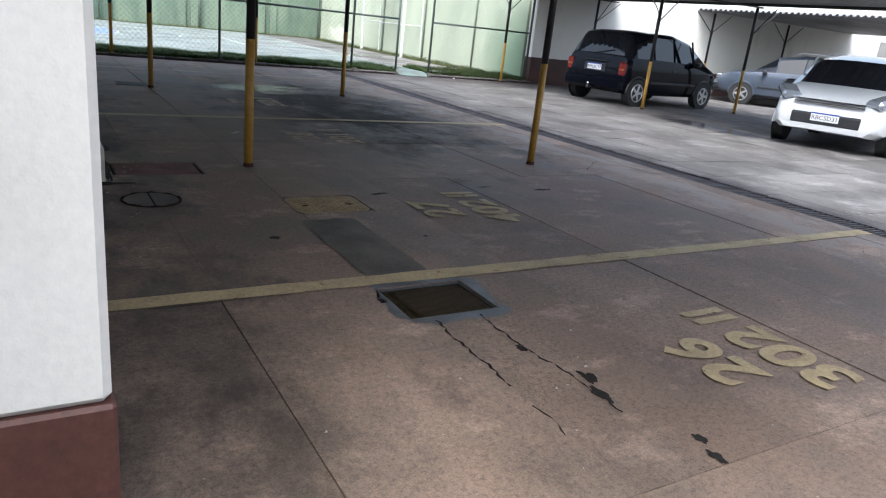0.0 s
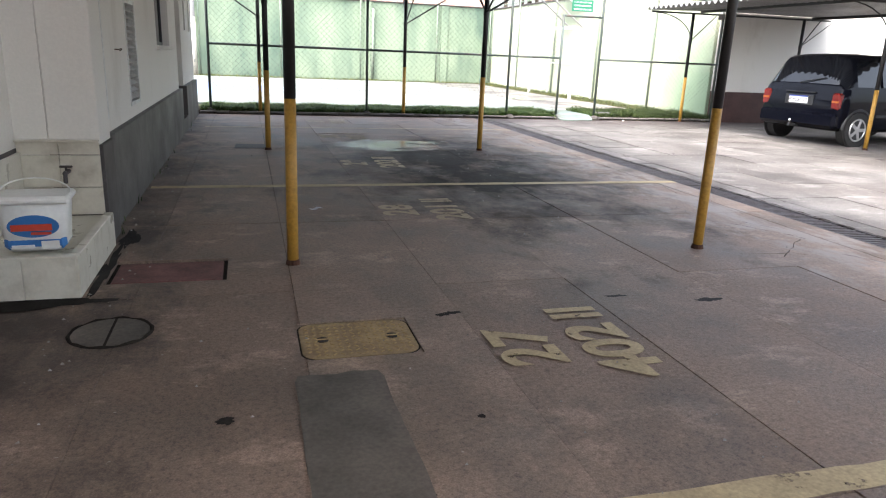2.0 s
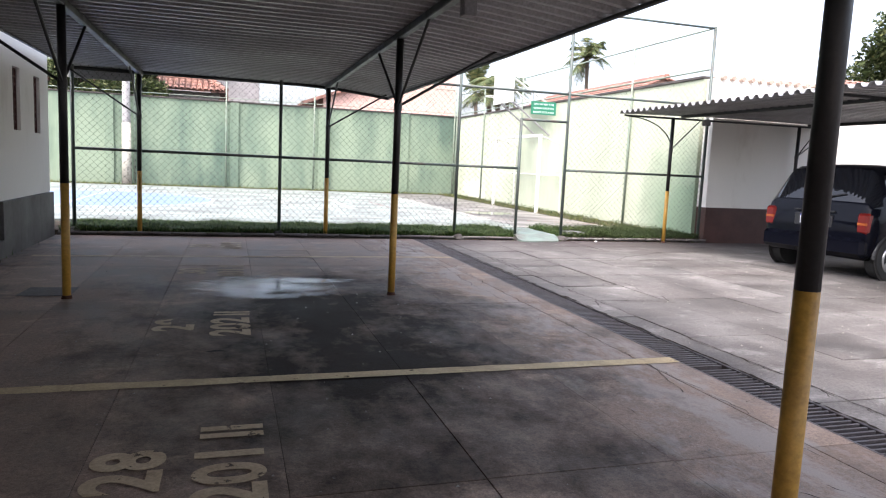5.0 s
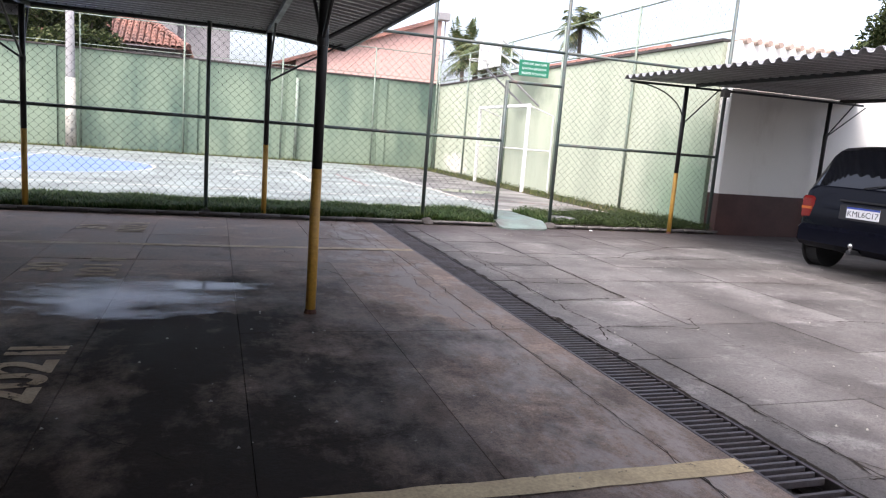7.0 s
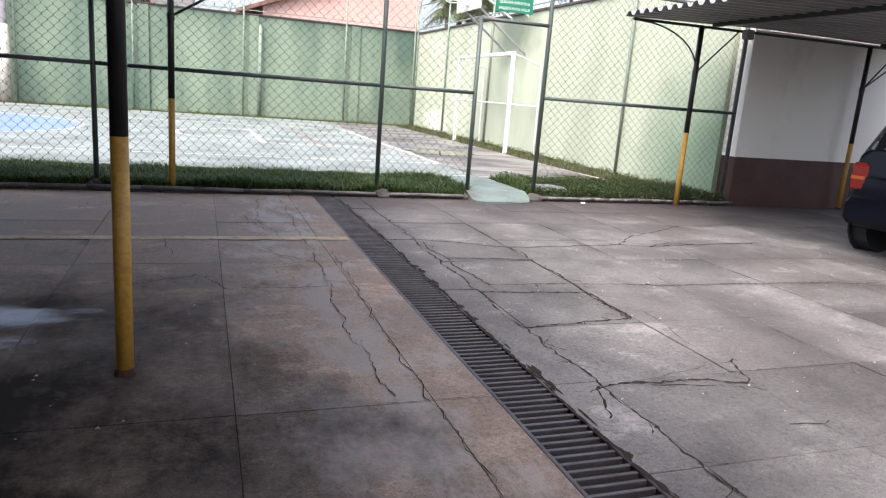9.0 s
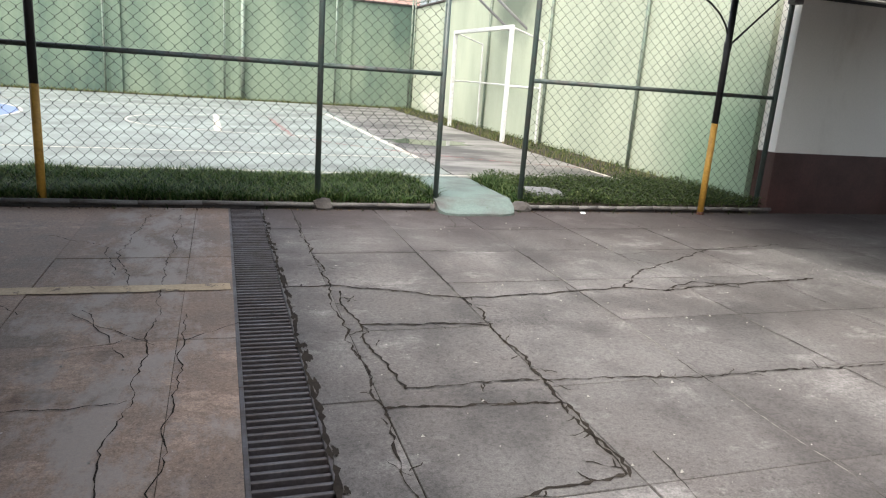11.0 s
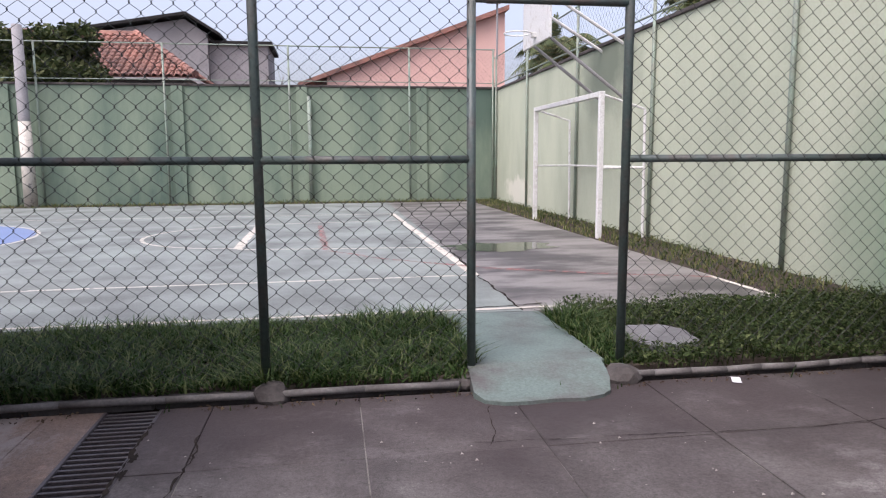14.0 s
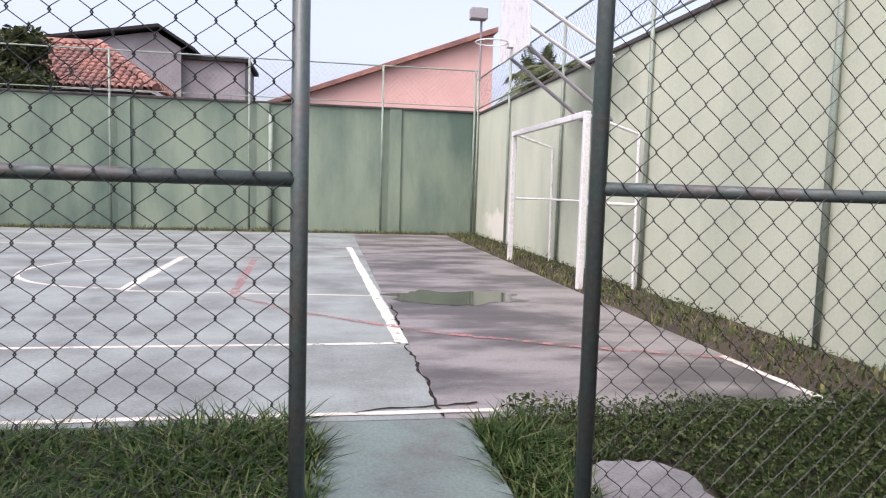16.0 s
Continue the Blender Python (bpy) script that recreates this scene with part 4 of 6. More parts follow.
    c = structure(flat("patch_cover", [(2.78, 11.82), (3.2, 11.8), (3.2, 12.2), (2.8, 12.22)], 0.006, M["slab_open"], None, 0.004), "pale square cement cover in the floor", "cover")
    structure(flat("cement_patch", blob(3.285, 4.66, 0.18, 0.5, 31, 0.05, 60, 0.95), 0.0035, M["patch"]), "grey cement patch in the floor", "patch")
    p = base("open_pit", 3.32, 3.825)
    part("water", bmb((-0.234, -0.184, -0.12), (0.234, 0.184, -0.012)), M["water"], p, "still dark water")
    bm = bmesh.new()
    for a, b in (((-0.2345, -0.1845, -0.11), (-0.222, 0.1845, -0.003)), ((0.222, -0.1845, -0.11), (0.2345, 0.1845, -0.003)), ((-0.222, -0.1845, -0.11), (0.222, -0.172, -0.003)), ((-0.222, 0.172, -0.11), (0.222, 0.1845, -0.003))):
        box(bm, a, b, 0.004)
    part("kerbing", bm, M["wet_rim"], p)
    tagged(p, "square open pit full of dark water, broken wet edges", "pit")
    ring_o = blob(3.325, 3.82, 0.305, 0.245, 3, 0.3, 60, 0.6)
    ring_i = [(min(3.553, max(3.087, x)), min(4.008, max(3.642, y))) for x, y in blob(3.32, 3.825, 0.4, 0.4, 3, 0.0, 60, 1.0)]
    n = len(ring_o)
    raw("wet_edge", [(x, y, 0.003) for x, y in ring_o] + [(x, y, 0.003) for x, y in ring_i], [(i, (i + 1) % n, (i + 1) % n + n, i + n) for i in range(n)], M["wet_rim"], pavement)
    for i, (x, y, rx, ry) in enumerate(((3.50, 2.95, 0.03, 0.05), (3.46, 2.84, 0.02, 0.06), (3.40, 3.25, 0.02, 0.03), (3.585, 2.48, 0.02, 0.028), (3.55, 2.39, 0.018, 0.035), (3.05, 3.86, 0.02, 0.03), (3.93, 5.74, 0.045, 0.02), (3.87, 5.72, 0.03, 0.02), (4.91, 5.84, 0.06, 0.018), (5.41, 5.70, 0.08, 0.03), (2.86, 4.86, 0.03, 0.025), (3.44, 4.32, 0.03, 0.03), (3.75, 4.72, 0.014, 0.014), (4.45, 9.85, 0.07, 0.02))):
        flat("damp_spot", blob(x, y, rx, ry, i + 11, 0.6, 24), 0.003, M["wet"], pavement)
    for i, (x, y, rx, ry) in enumerate(((1.9, 6.18, 0.3, 0.06), (2.16, 6.75, 0.035, 0.42), (2.18, 7.4, 0.05, 0.2))):
        flat("grime", blob(x, y, rx, ry, i + 61, 0.8, 36), 0.0033, M["wet"], pavement)
    fw = flat("floor_water", blob(0, 0, 1.4, 1.0, 21, 0.2, 50), 0.0, M["wet_film"])
    fw.location = (4.8, 12.15, 0.0045)
    structure(fw, "thin sheet of water shining on the floor", "puddle")
    fw = flat("floor_water", blob(0, 0, 1.0, 0.55, 27, 0.2, 50), 0.0, M["side_film"])
    fw.location = (5.3, 12.5, 0.0052)
    structure(fw, "thin sheet of water shining on the floor", "puddle")
    fw = flat("yard_puddle", blob(0, 0, 1.1, 2.8, 9, 0.2, 60), 0.0, M["yard_film"])
    fw.location = (12.3, 9.6, 0.0045)
    structure(fw, "long shallow puddle on the yard", "puddle")
    rnd = random.Random(12)
    vs, fs = [], []
    for i in range(1700):
        x, y = (rnd.uniform(2.2, 7.3), rnd.uniform(1.5, 16.3)) if i % 2 else (rnd.uniform(7.8, 13.3), rnd.uniform(5, 16.4))
        if i % 9 == 0:
            x, y = 2.1 + rnd.random() ** 2 * 0.35, rnd.uniform(4.5, 12)
        s = 0.002 + 0.008 * rnd.random() ** 3
        k = len(vs)
        vs += [(x - s, y - s * 0.6, 0.002), (x + s, y - s * 0.5, 0.002), (x + s * 0.3, y + s, 0.002), (x + s * rnd.uniform(-0.3, 0.3), y, 0.002 + s)]
        fs += [(k, k + 1, k + 3), (k + 1, k + 2, k + 3), (k + 2, k, k + 3)]
    tagged(raw("grit", vs, fs, M["chip"]), "scattered pale grit on the paving", "grit", kind="stuff")
    for x, y, a in ((3.475, 8.18, 20), (11.0, 16.5, 70)):
        sc = base("paper_scrap", x, y, 0.002, a)
        bm = bmesh.new()
        bmesh.ops.create_grid(bm, x_segments=3, y_segments=2, size=0.05)
        for v in bm.verts:
            v.co.y *= 0.5
            v.co.z = 0.008 + 0.008 * math.sin(v.co.x * 60)
        part("sheet", bm, M["plate"], sc)
        tagged(sc, "crumpled white paper scrap on the floor", "paper")


# ---- carports ----
def post(x, y, z_top, arms, beam_z=2.45, group="carport posts", fork=1.9, thin=0.016):
    p = base("carport_post", x, y)
    part("lower_tube", bmr((0, 0, 0.0), (0, 0, 0.985), 0.034, 14), M["yellow"], p, "chipped yellow lower half", True)
    part("upper_tube", bmr((0, 0, 0.985), (0, 0, z_top), 0.034, 14), M["black_paint"], p, "", True)
    part("foot", bmr((0, 0, -0.01), (0, 0, 0.03), 0.047, 12, 0.037), M["rust"], p, "rusty foot")
    part("collar", bmr((0, 0, fork - 0.04), (0, 0, fork + 0.03), 0.039, 14), M["black_paint"], p)
    for dx, dy in arms:
        part("brace", bmr((0, 0, fork), (dx, dy, beam_z), thin, 8), M["black_paint"], p)
    tagged(p, "carport post, yellow below and black above, with forked braces", "post", group)
    return p


def sheet_roof(name, x0, x1, y0, y1, height, pitch=0.18, amp=0.026):
    """Corrugated sheets whose waves run along x."""
    ny = int((y1 - y0) / pitch * 8)
    xs = [x0 + (x1 - x0) * i / 14 for i in range(15)]
    vs, fs = [], []
    for x in xs:
        for j in range(ny + 1):
            y = y0 + (y1 - y0) * j / ny
            w = max(-1.0, min(1.0, 2.2 * math.sin(2 * math.pi * y / pitch)))
            vs.append((x, y, height(x) + amp * w))
    m = ny + 1
    for i in range(len(xs) - 1):
        for j in range(ny):
            fs.append((i * m + j, (i + 1) * m + j, (i + 1) * m + j + 1, i * m + j + 1))
    ob = raw(name, vs, fs, M["roof_sheet"])
    so = ob.modifiers.new("thickness", "SOLIDIFY")
    so.thickness = 0.004
    return ob


def roof_a(x):
    return 2.535 - 0.085 * max(0.0, x - 5.8) ** 1.4


def roof_b(x):
    return 2.41 + 0.06 * min(1.0, (x - 11.4) / 2.2)


def carports():
    structure(sheet_roof("carport_roof", 2.16, 7.15, 1.2, 17.05, roof_a), "grey corrugated metal carport roof", "roof")
    for y in (6.7, 11.7, 16.68):
        for x in (3.2, 6.04):
            out = 1.02 if x > 5 else -0.95
            ahead = 1.0 if y < 16 else 0.3
            post(x, y, 2.45, ((out, 0), (0, ahead), (0, -1.0)), 2.44, "carport posts", 1.81, 0.0135)
    fr = base("roof_frame", 0, 0)
    for x in (3.2, 6.04):
        part("beam", bmb((x - 0.03, 1.3, 2.43), (x + 0.03, 16.98, 2.495), 0.004), M["black_paint"], fr)
    for x in (2.2, 7.1):
        part("edge_rail", bmr((x, 1.3, roof_a(x) - 0.045), (x, 17.0, roof_a(x) - 0.045), 0.02, 6), M["black_paint"], fr)
    bm = bmesh.new()
    tube(bm, [(x, 17.0, roof_a(x) - 0.05) for x in (2.16, 3.2, 4.6, 5.6, 6.2, 6.8, 7.1)], 0.024, 6)
    part("end_rail", bm, M["black_paint"], fr)
    part("fascia_board", bmb((2.16, 17.03, 2.34), (3.1, 17.045, 2.53), 0.003), M["roof_sheet"], fr)
    tagged(fr, "black steel frame under the corrugated roof", "roof frame")
    bx = base("junction_box", 6.13, 10.0, 2.33)
    part("case", bmb((-0.05, -0.05, 0), (0.05, 0.05, 0.13), 0.006), M["grey_wall"], bx)
    tagged(bx, "small grey junction box under the roof", "box")
    lp = base("bulb_holder", 4.6, 9.2, 2.40)
    part("socket", bmr((0, 0, 0.06), (0, 0, 0.15), 0.02), M["black_plastic"], lp)
    part("bulb", bmr((0, 0, 0.0), (0, 0, 0.06), 0.028, 12, 0.02), M["plate"], lp, "unlit white bulb")
    tagged(lp, "unlit bulb hanging under the carport roof", "lamp")
    structure(sheet_roof("carport_roof", 11.4, 16.2, 6.2, 16.715, roof_b), "grey corrugated metal carport roof", "roof")
    for x, y in ((12.46, 16.53), (12.95, 11.91), (15.41, 16.53), (15.96, 11.91)):
        post(x, y, 2.36, ((0.6, 0),) if x < 14 else ((0.8, 0), (0.0, -0.5)), 2.34, "posts of the far carport", 1.77, 0.011)
    fr = base("roof_frame", 0, 0)
    for x in (12.7, 15.7):
        part("beam", bmb((x - 0.03, 6.3, 2.37), (x + 0.03, 16.6, 2.43), 0.004), M["black_paint"], fr)
    for y in (6.9, 11.91, 16.53):
        part("rafter", bmr((11.42, y, 2.34), (16.15, y, 2.37), 0.018, 6), M["black_paint"], fr)
        bm = bmesh.new()
        tube(bm, [((12.46 if y > 14 else 12.95) - 0.95 * (1 - math.cos(a)), y, 1.77 + 0.56 * math.sin(a)) for a in [math.pi / 2 * i / 8 for i in range(9)]], 0.011, 6)
        if y > 10:
            part("arched_brace", bm, M["black_paint"], fr)
        else:
            bm.free()
    tagged(fr, "black steel frame of the carport by the wall", "roof frame")
    bx = base("junction_box", 13.1, 16.4, 2.24)
    part("case", bmb((-0.06, -0.05, 0), (0.06, 0.05, 0.12), 0.006), M["grey_wall"], bx)
    tagged(bx, "small grey junction box under the roof", "box")
    structure(sheet_roof("carport_roof", 19.6, 28.0, 9.5, 17.0, lambda x: 2.55), "grey corrugated metal carport roof", "roof")
    for x, y in ((20.4, 16.7), (24.2, 16.7)):
        post(x, y, 2.5, ((0.8, 0), (-0.8, 0)), 2.48, "posts by the end wall", 1.9, 0.012)


# ---- walls and kerb ----
def yard_walls():
    w = structure(base("wall_north", 0, 0), "white yard wall with a dark brown base", "wall")
    wall_piece("plaster", (13.5, 16.72, 0.69), (32, 17.0, 3.2), M["white_wall"], w)
    wall_piece("base_band", (13.5, 16.708, -0.02), (32, 17.0, 0.69), M["brown_base"], w, 0.004)
    n = 40
    for i in range(n):
        x = 13.5 + 0.22 * i
        bm = bmesh.new()
        rod(bm, (x + 0.11, 16.62, 3.2), (x + 0.11, 17.08, 3.2), 0.05, 8)
        part("coping_tile", bm, M["old_tile"], w)
    e = structure(base("wall_east", 0, 0), "grey rendered end wall of the yard", "wall")
    wall_piece("render", (30, -6, 0), (30.25, 16.7, 2.4), M["grey_wall"], e)


def kerb():
    k = structure(base("kerb", 0, 0), "rough cement kerb with a pipe along it", "kerb")
    rnd = random.Random(3)
    for x0, x1 in ((2.07, 9.40), (10.30, 13.5)):
        x = x0
        while x < x1 - 0.02:
            x2 = min(x1, x + rnd.uniform(0.5, 0.9))
            part("kerb_stone", bmb((x, 16.63 + rnd.uniform(-0.008, 0.008), -0.02), (x2 - 0.004, 16.69, 0.045 + rnd.uniform(-0.012, 0.012)), 0.012), M["kerb"], k)
            x = x2
        bm = bmesh.new()
        tube(bm, [(x0 + 0.02 + (x1 - x0 - 0.04) * i / 14, 16.61 + rnd.uniform(-0.006, 0.006), 0.044 + rnd.uniform(-0.006, 0.004)) for i in range(15)], 0.021, 8)
        part("pipe", bm, M["pipe"], k, "grey pipe lying along the kerb", True)
    for i, (x, y, s) in enumerate(((8.36, 16.66, 0.11), (9.44, 16.70, 0.07), (10.36, 16.65, 0.11), (5.29, 16.72, 0.12), (2.28, 16.72, 0.12))):
        bm = bmesh.new()
        bmesh.ops.create_icosphere(bm, subdivisions=2, radius=s)
        for v in bm.verts:
            v.co *= 1 + 0.25 * noise.noise(v.co * 12 + Vector((i, 0, 0)))
            v.co.z *= 0.75
        ob = part("post_footing", bm, M["kerb"], k)
        ob.location = (x, y, 0.02)
    bm = bmesh.new()
    pts = [(9.45, 16.62), (9.44, 16.48), (9.48, 16.39), (9.58, 16.34), (9.72, 16.335), (9.86, 16.35), (10.02, 16.335), (10.14, 16.375), (10.2, 16.43), (10.245, 16.55), (10.26, 16.64)]
    top = [bm.verts.new((x, y, 0.02 + 0.25 * max(0.0, y - 16.42))) for x, y in pts] + [bm.verts.new((10.27, 16.76, 0.1)), bm.verts.new((9.46, 16.76, 0.1))]
    bm.faces.new(top)
    r = bmesh.ops.extrude_face_region(bm, geom=bm.faces[:])
    bmesh.ops.translate(bm, vec=(0, 0, -0.1), verts=[v for v in r["geom"] if isinstance(v, bmesh.types.BMVert)])
    bmesh.ops.recalc_face_normals(bm, faces=bm.faces)
    structure(obj("ramp", bm, M["slab_green"]), "green painted cement ramp with a broken edge at the gate", "ramp")
    structure(obj("path", bmb((9.5, 16.76, -0.1), (10.3, 18.1, 0.098), 0.01), M["slab_green"]), "green painted cement path between the grass strips", "path")
    structure(flat("stone_slab", blob(10.84, 17.18, 0.26, 0.3, 6, 0.25, 30), 0.115, M["stone"], None, 0.06), "flat pale grey stone in the weeds", "stone")


def lawn_beds():
    for lo, hi in (((-6, 16.69, -0.1), (9.5, 18.1, 0.065)), ((10.3, 16.69, -0.1), (13.41, 18.1, 0.065)), ((12.5, 18.1, -0.1), (13.41, 32.66, 0.09)), ((-14, 31.7, -0.1), (12.5, 32.66, 0.09))):
        structure(obj("lawn_bed", bmb(lo, hi), M["soil"]), "dark soil of a grass strip", "soil")


# ---- fence ----
def chain_mesh(name, p, q, z0, z1, parent, cell=0.105, r=0.0025, sides=4):
    """Woven diamond wire from p to q: each wire zigzags upwards and hooks into its neighbours."""
    p, q = Vector((*p, 0)), Vector((*q, 0))
    d = (q - p).normalized()
    nrm = Vector((-d.y, d.x, 0))
    n = max(1, round((q - p).length / (cell / 2)))
    step = (q - p).length / n
    rows = max(2, round((z1 - z0) / (cell / 2)))
    dz = (z1 - z0) / rows
    vs, fs = [], []
    ring = [(math.cos(2 * math.pi * i / sides), math.sin(2 * math.pi * i / sides)) for i in range(sides)]
    for w in range(n):
        k0 = len(vs)
        stops = []
        for j in range(rows + 1):
            side = (j + w) % 2
            edge, inner = (1.05, 0.93) if side else (-0.05, 0.07)
            stops += [(j - 0.17, inner), (j, edge), (j + 0.17, inner)]
        for j, at in stops[1:-1]:
            right = at > 0.5
            s = (w + at) * step
            wob = 0.007 * noise.noise((s * 2.2 + p.x, p.y, (z0 + dz * j) * 2.2))
            sag = 0.006 * noise.noise((s * 2.5, p.x, (z0 + dz * j) * 2.5 + 9))
            c = p + d * (s + sag) + nrm * ((0.003 if right else -0.003) + wob)
            for a, b in ring:
                v = c + nrm * (a * r) + d * (b * r)
                vs.append((v.x, v.y, z0 + dz * j + wob))
        for j in range(len(stops) - 3):
            for i in range(sides):
                a, b = k0 + j * sides + i, k0 + j * sides + (i + 1) % sides
                fs.append((a, b, b + sides, a + sides))
    return raw(name, vs, fs, M["wire"], parent)


def fence():
    y = 16.77
    xs = [2.28, 5.293, 8.318, 9.483, 10.4, 13.40]
    for i, (x0, x1) in enumerate(zip(xs, xs[1:])):
        if i == 3:
            continue
        f = base("chain_link_fence", x0, y)
        hi = 4.15 if i in (2, 4) else 2.7
        part("post", bmr((0, 0, 0.03), (0, 0, hi), 0.027, 10), M["fence_green"], f, "", True)
        for z in ([1.288, 2.66] + ([4.12] if i == 4 else [])):
            part("rail", bmr((0, 0, z), (x1 - x0, 0, z), 0.022, 8), M["fence_green"], f, "", True)
        ob = chain_mesh("wire_mesh", (x0 + 0.02, y - 0.02), (x1 - 0.02, y - 0.02), 0.1, 2.66, None)
        ob.parent = f
        ob.matrix_parent_inverse = f.matrix_world.inverted()
        if i == 4:
            ob = chain_mesh("net_mesh", (x0 + 0.02, y), (x1 - 0.02, y), 2.7, 4.12, None, 0.135, 0.0016, 3)
            ob.parent = f
            ob.matrix_parent_inverse = f.matrix_world.inverted()
        tagged(f, "green chain link fence panel on painted steel pipes", "fence", "fence panels")
    g = base("gate_frame", 9.483, y)
    part("post", bmr((0, 0, 0.03), (0, 0, 2.18), 0.026, 12), M["fence_green"], g, "", True)
    part("post", bmr((0.917, 0, 0.03), (0.917, 0, 4.15), 0.026, 12), M["fence_green"], g, "", True)
    part("lintel", bmr((0, 0, 2.16), (0.917, 0, 2.16), 0.023, 10), M["fence_green"], g, "", True)
    part("top_rail", bmr((-1.16, 0, 2.66), (0.917, 0, 2.66), 0.022, 10), M["fence_green"], g, "", True)
    tagged(g, "open gateway of green steel pipes in the fence", "gate")
    e = base("end_post", 13.40, y - 0.005)
    part("tube", bmr((0, 0, 0.0), (0, 0, 4.15), 0.03, 10), M["fence_green"], e, "", True)
    tagged(e, "green steel end post of the fence at the wall", "post")
    s = base("sign", 9.885, y - 0.03, 2.375)
    part("board", bmb((-0.245, -0.006, -0.115), (0.245, 0.006, 0.115), 0.003), M["sign_green"], s)
    for k, (txt, z, sz) in enumerate((("COND. EDIF. SAINT CLAIRE", 0.066, 0.044), ("QUADRA ESPORTIVA", -0.004, 0.044), ("BASQUETE, FUTSAL & VOLEI", -0.074, 0.044))):
        ob = lettering("text_line", txt, sz, pose(0, -0.0068, z, 90), M["sign_ink"], s, 0.0006)
        w = ob.dimensions.x
        ob.scale = (min(1.0, 0.40 / max(0.01, w)),) + (1, 1)
    for sx in (-0.2, 0.2):
        part("tie_wire", bmr((sx, 0.01, 0.11), (sx, 0.03, 0.30), 0.003, 6), M["wire"], s)
    tagged(s, "green sign board with white lettering hanging over the gateway", "sign")


# ---- sports court ----
def court():
    c = structure(obj("court_floor", bmb((-16, 18.1, -0.1), (10.17, 31.7, 0.1)), M["court_green"]), "faded green painted sports court", "court")
    structure(obj("court_margin", bmb((10.174, 18.1, -0.1), (12.5, 31.7, 0.098)), M["court_concrete"]), "damp grey concrete strip beside the court", "court")
    z = 0.1035

    def line(p, q, w=0.06, mat="line_white", seed=1, zz=z):
        structure(ribbon("court_line", stepped(p, q, 0.15, 0.003, seed), w, zz, M[mat], None, 0.2, seed), "worn painted line on the court", "marking")

    def arc(cx, cy, r, a0, a1, w=0.06, mat="line_white", zz=z):
        n = 48
        pts = [(cx + r * math.cos(radians(a0 + (a1 - a0) * i / n)), cy + r * math.sin(radians(a0 + (a1 - a0) * i / n))) for i in range(n + 1)]
        structure(ribbon("court_line", pts, w, zz, M[mat], None, 0.15, 2), "worn painted curve on the court", "marking")

    line((-12, 19.3), (10.12, 19.8))
    line((10.13, 19.78), (9.97, 27.85), 0.1, "line_white", 3)
    line((-12, 27.6), (9.97, 27.85))
    line((5.0, 18.17), (10.5, 18.2), 0.05, "line_white", 4, 0.1045)
    line((12.47, 18.15), (12.44, 19.3), 0.06, "line_white", 14, 0.1045)
    line((7.43, 22.4), (7.37, 25.85), 0.11, "line_white", 5)
    line((7.43, 22.33), (10.05, 22.05), 0.06, "line_white", 6)
    line((7.37, 25.9), (10.0, 26.2), 0.06, "line_white", 7)
    arc(7.45, 24.1, 1.62, 90, 270)
    line((8.6, 22.1), (8.46, 25.5), 0.1, "line_red", 8, 0.1055)
    for k, (p, q) in enumerate((((8.63, 22.0), (9.3, 21.1)), ((9.3, 21.1), (10.38, 20.2)), ((10.38, 20.2), (11.4, 19.65)), ((11.4, 19.65), (12.45, 19.25)))):
        line(p, q, 0.08, "line_red", 9 + k, 0.1055)
    structure(flat("centre_circle", blob(1.1, 24.1, 2.95, 2.95, 2, 0.0, 64), 0.1025, M["court_blue"]), "faded blue centre circle", "marking")
    arc(1.1, 24.1, 3.0, 0, 360)
    line((1.1, 19.7), (1.1, 28.3), 0.06, "line_white", 12, 0.1050)
    fw = flat("court_puddle", blob(10.9, 21.98, 0.72, 0.5, 17, 0.5, 60), 0.1025, M["court_water"])
    structure(fw, "shallow puddle on the damp concrete", "puddle")
    for i, (p, q) in enumerate((((9.3, 18.12), (10.4, 18.35)), ((10.17, 18.12), (10.16, 19.75)), ((10.17, 19.75), (10.19, 21.5)))):
        ribbon("court_crack", stepped(p, q, 0.06, 0.02, i + 60), 0.018, 0.1025, M["joint"], c, 0.6, i)
    # walls round the court
    w = structure(base("wall_court_back", 0, 0), "tall dull green painted wall with stains", "wall")
    wall_piece("plaster", (-24, 32.7, 0), (13.75, 32.95, 3.25), M["green_wall"], w)
    wall_piece("coping", (-24, 32.66, 3.25), (13.75, 33.0, 3.31), M["kerb"], w, 0.01)
    for x in (-9.6, -6.3, -3.0, 0.2, 4.5, 7.78, 11.1):
        wall_piece("pilaster", (x, 32.62, 0), (x + 0.3, 32.7, 3.25), M["green_wall"], w, 0.005)
    w = structure(base("wall_court_side", 0, 0), "tall pale green painted wall with darker and paler patches", "wall")
    wall_piece("plaster", (13.42, 17.004, 0), (13.75, 32.696, 3.2), M["pale_green_wall"], w)
    wall_piece("coping", (13.385, 17.004, 3.2), (13.78, 32.655, 3.26), M["kerb"], w, 0.01)
    n = base("wall_net", 13.375, 16.8)
    for y in (19.5, 22.65, 25.85, 29.32, 32.5):
        part("pole", bmr((0, y - 16.8, 0.1), (0, y - 16.8, 4.15), 0.028, 8), M["net_pipe"], n, "", True)
    for z2 in (3.35, 4.12):
        part("rail", bmr((0, 0, z2), (0, 15.9, z2), 0.018, 8), M["net_pipe"], n)
    ob = chain_mesh("net_mesh", (13.375, 16.85), (13.375, 32.5), 3.35, 4.12, None, 0.135, 0.0015, 3)
    ob.parent, ob.matrix_parent_inverse = n, n.matrix_world.inverted()
    tagged(n, "ball net on pale green pipes above the side wall", "net")
    n = base("wall_net", 0, 32.58)
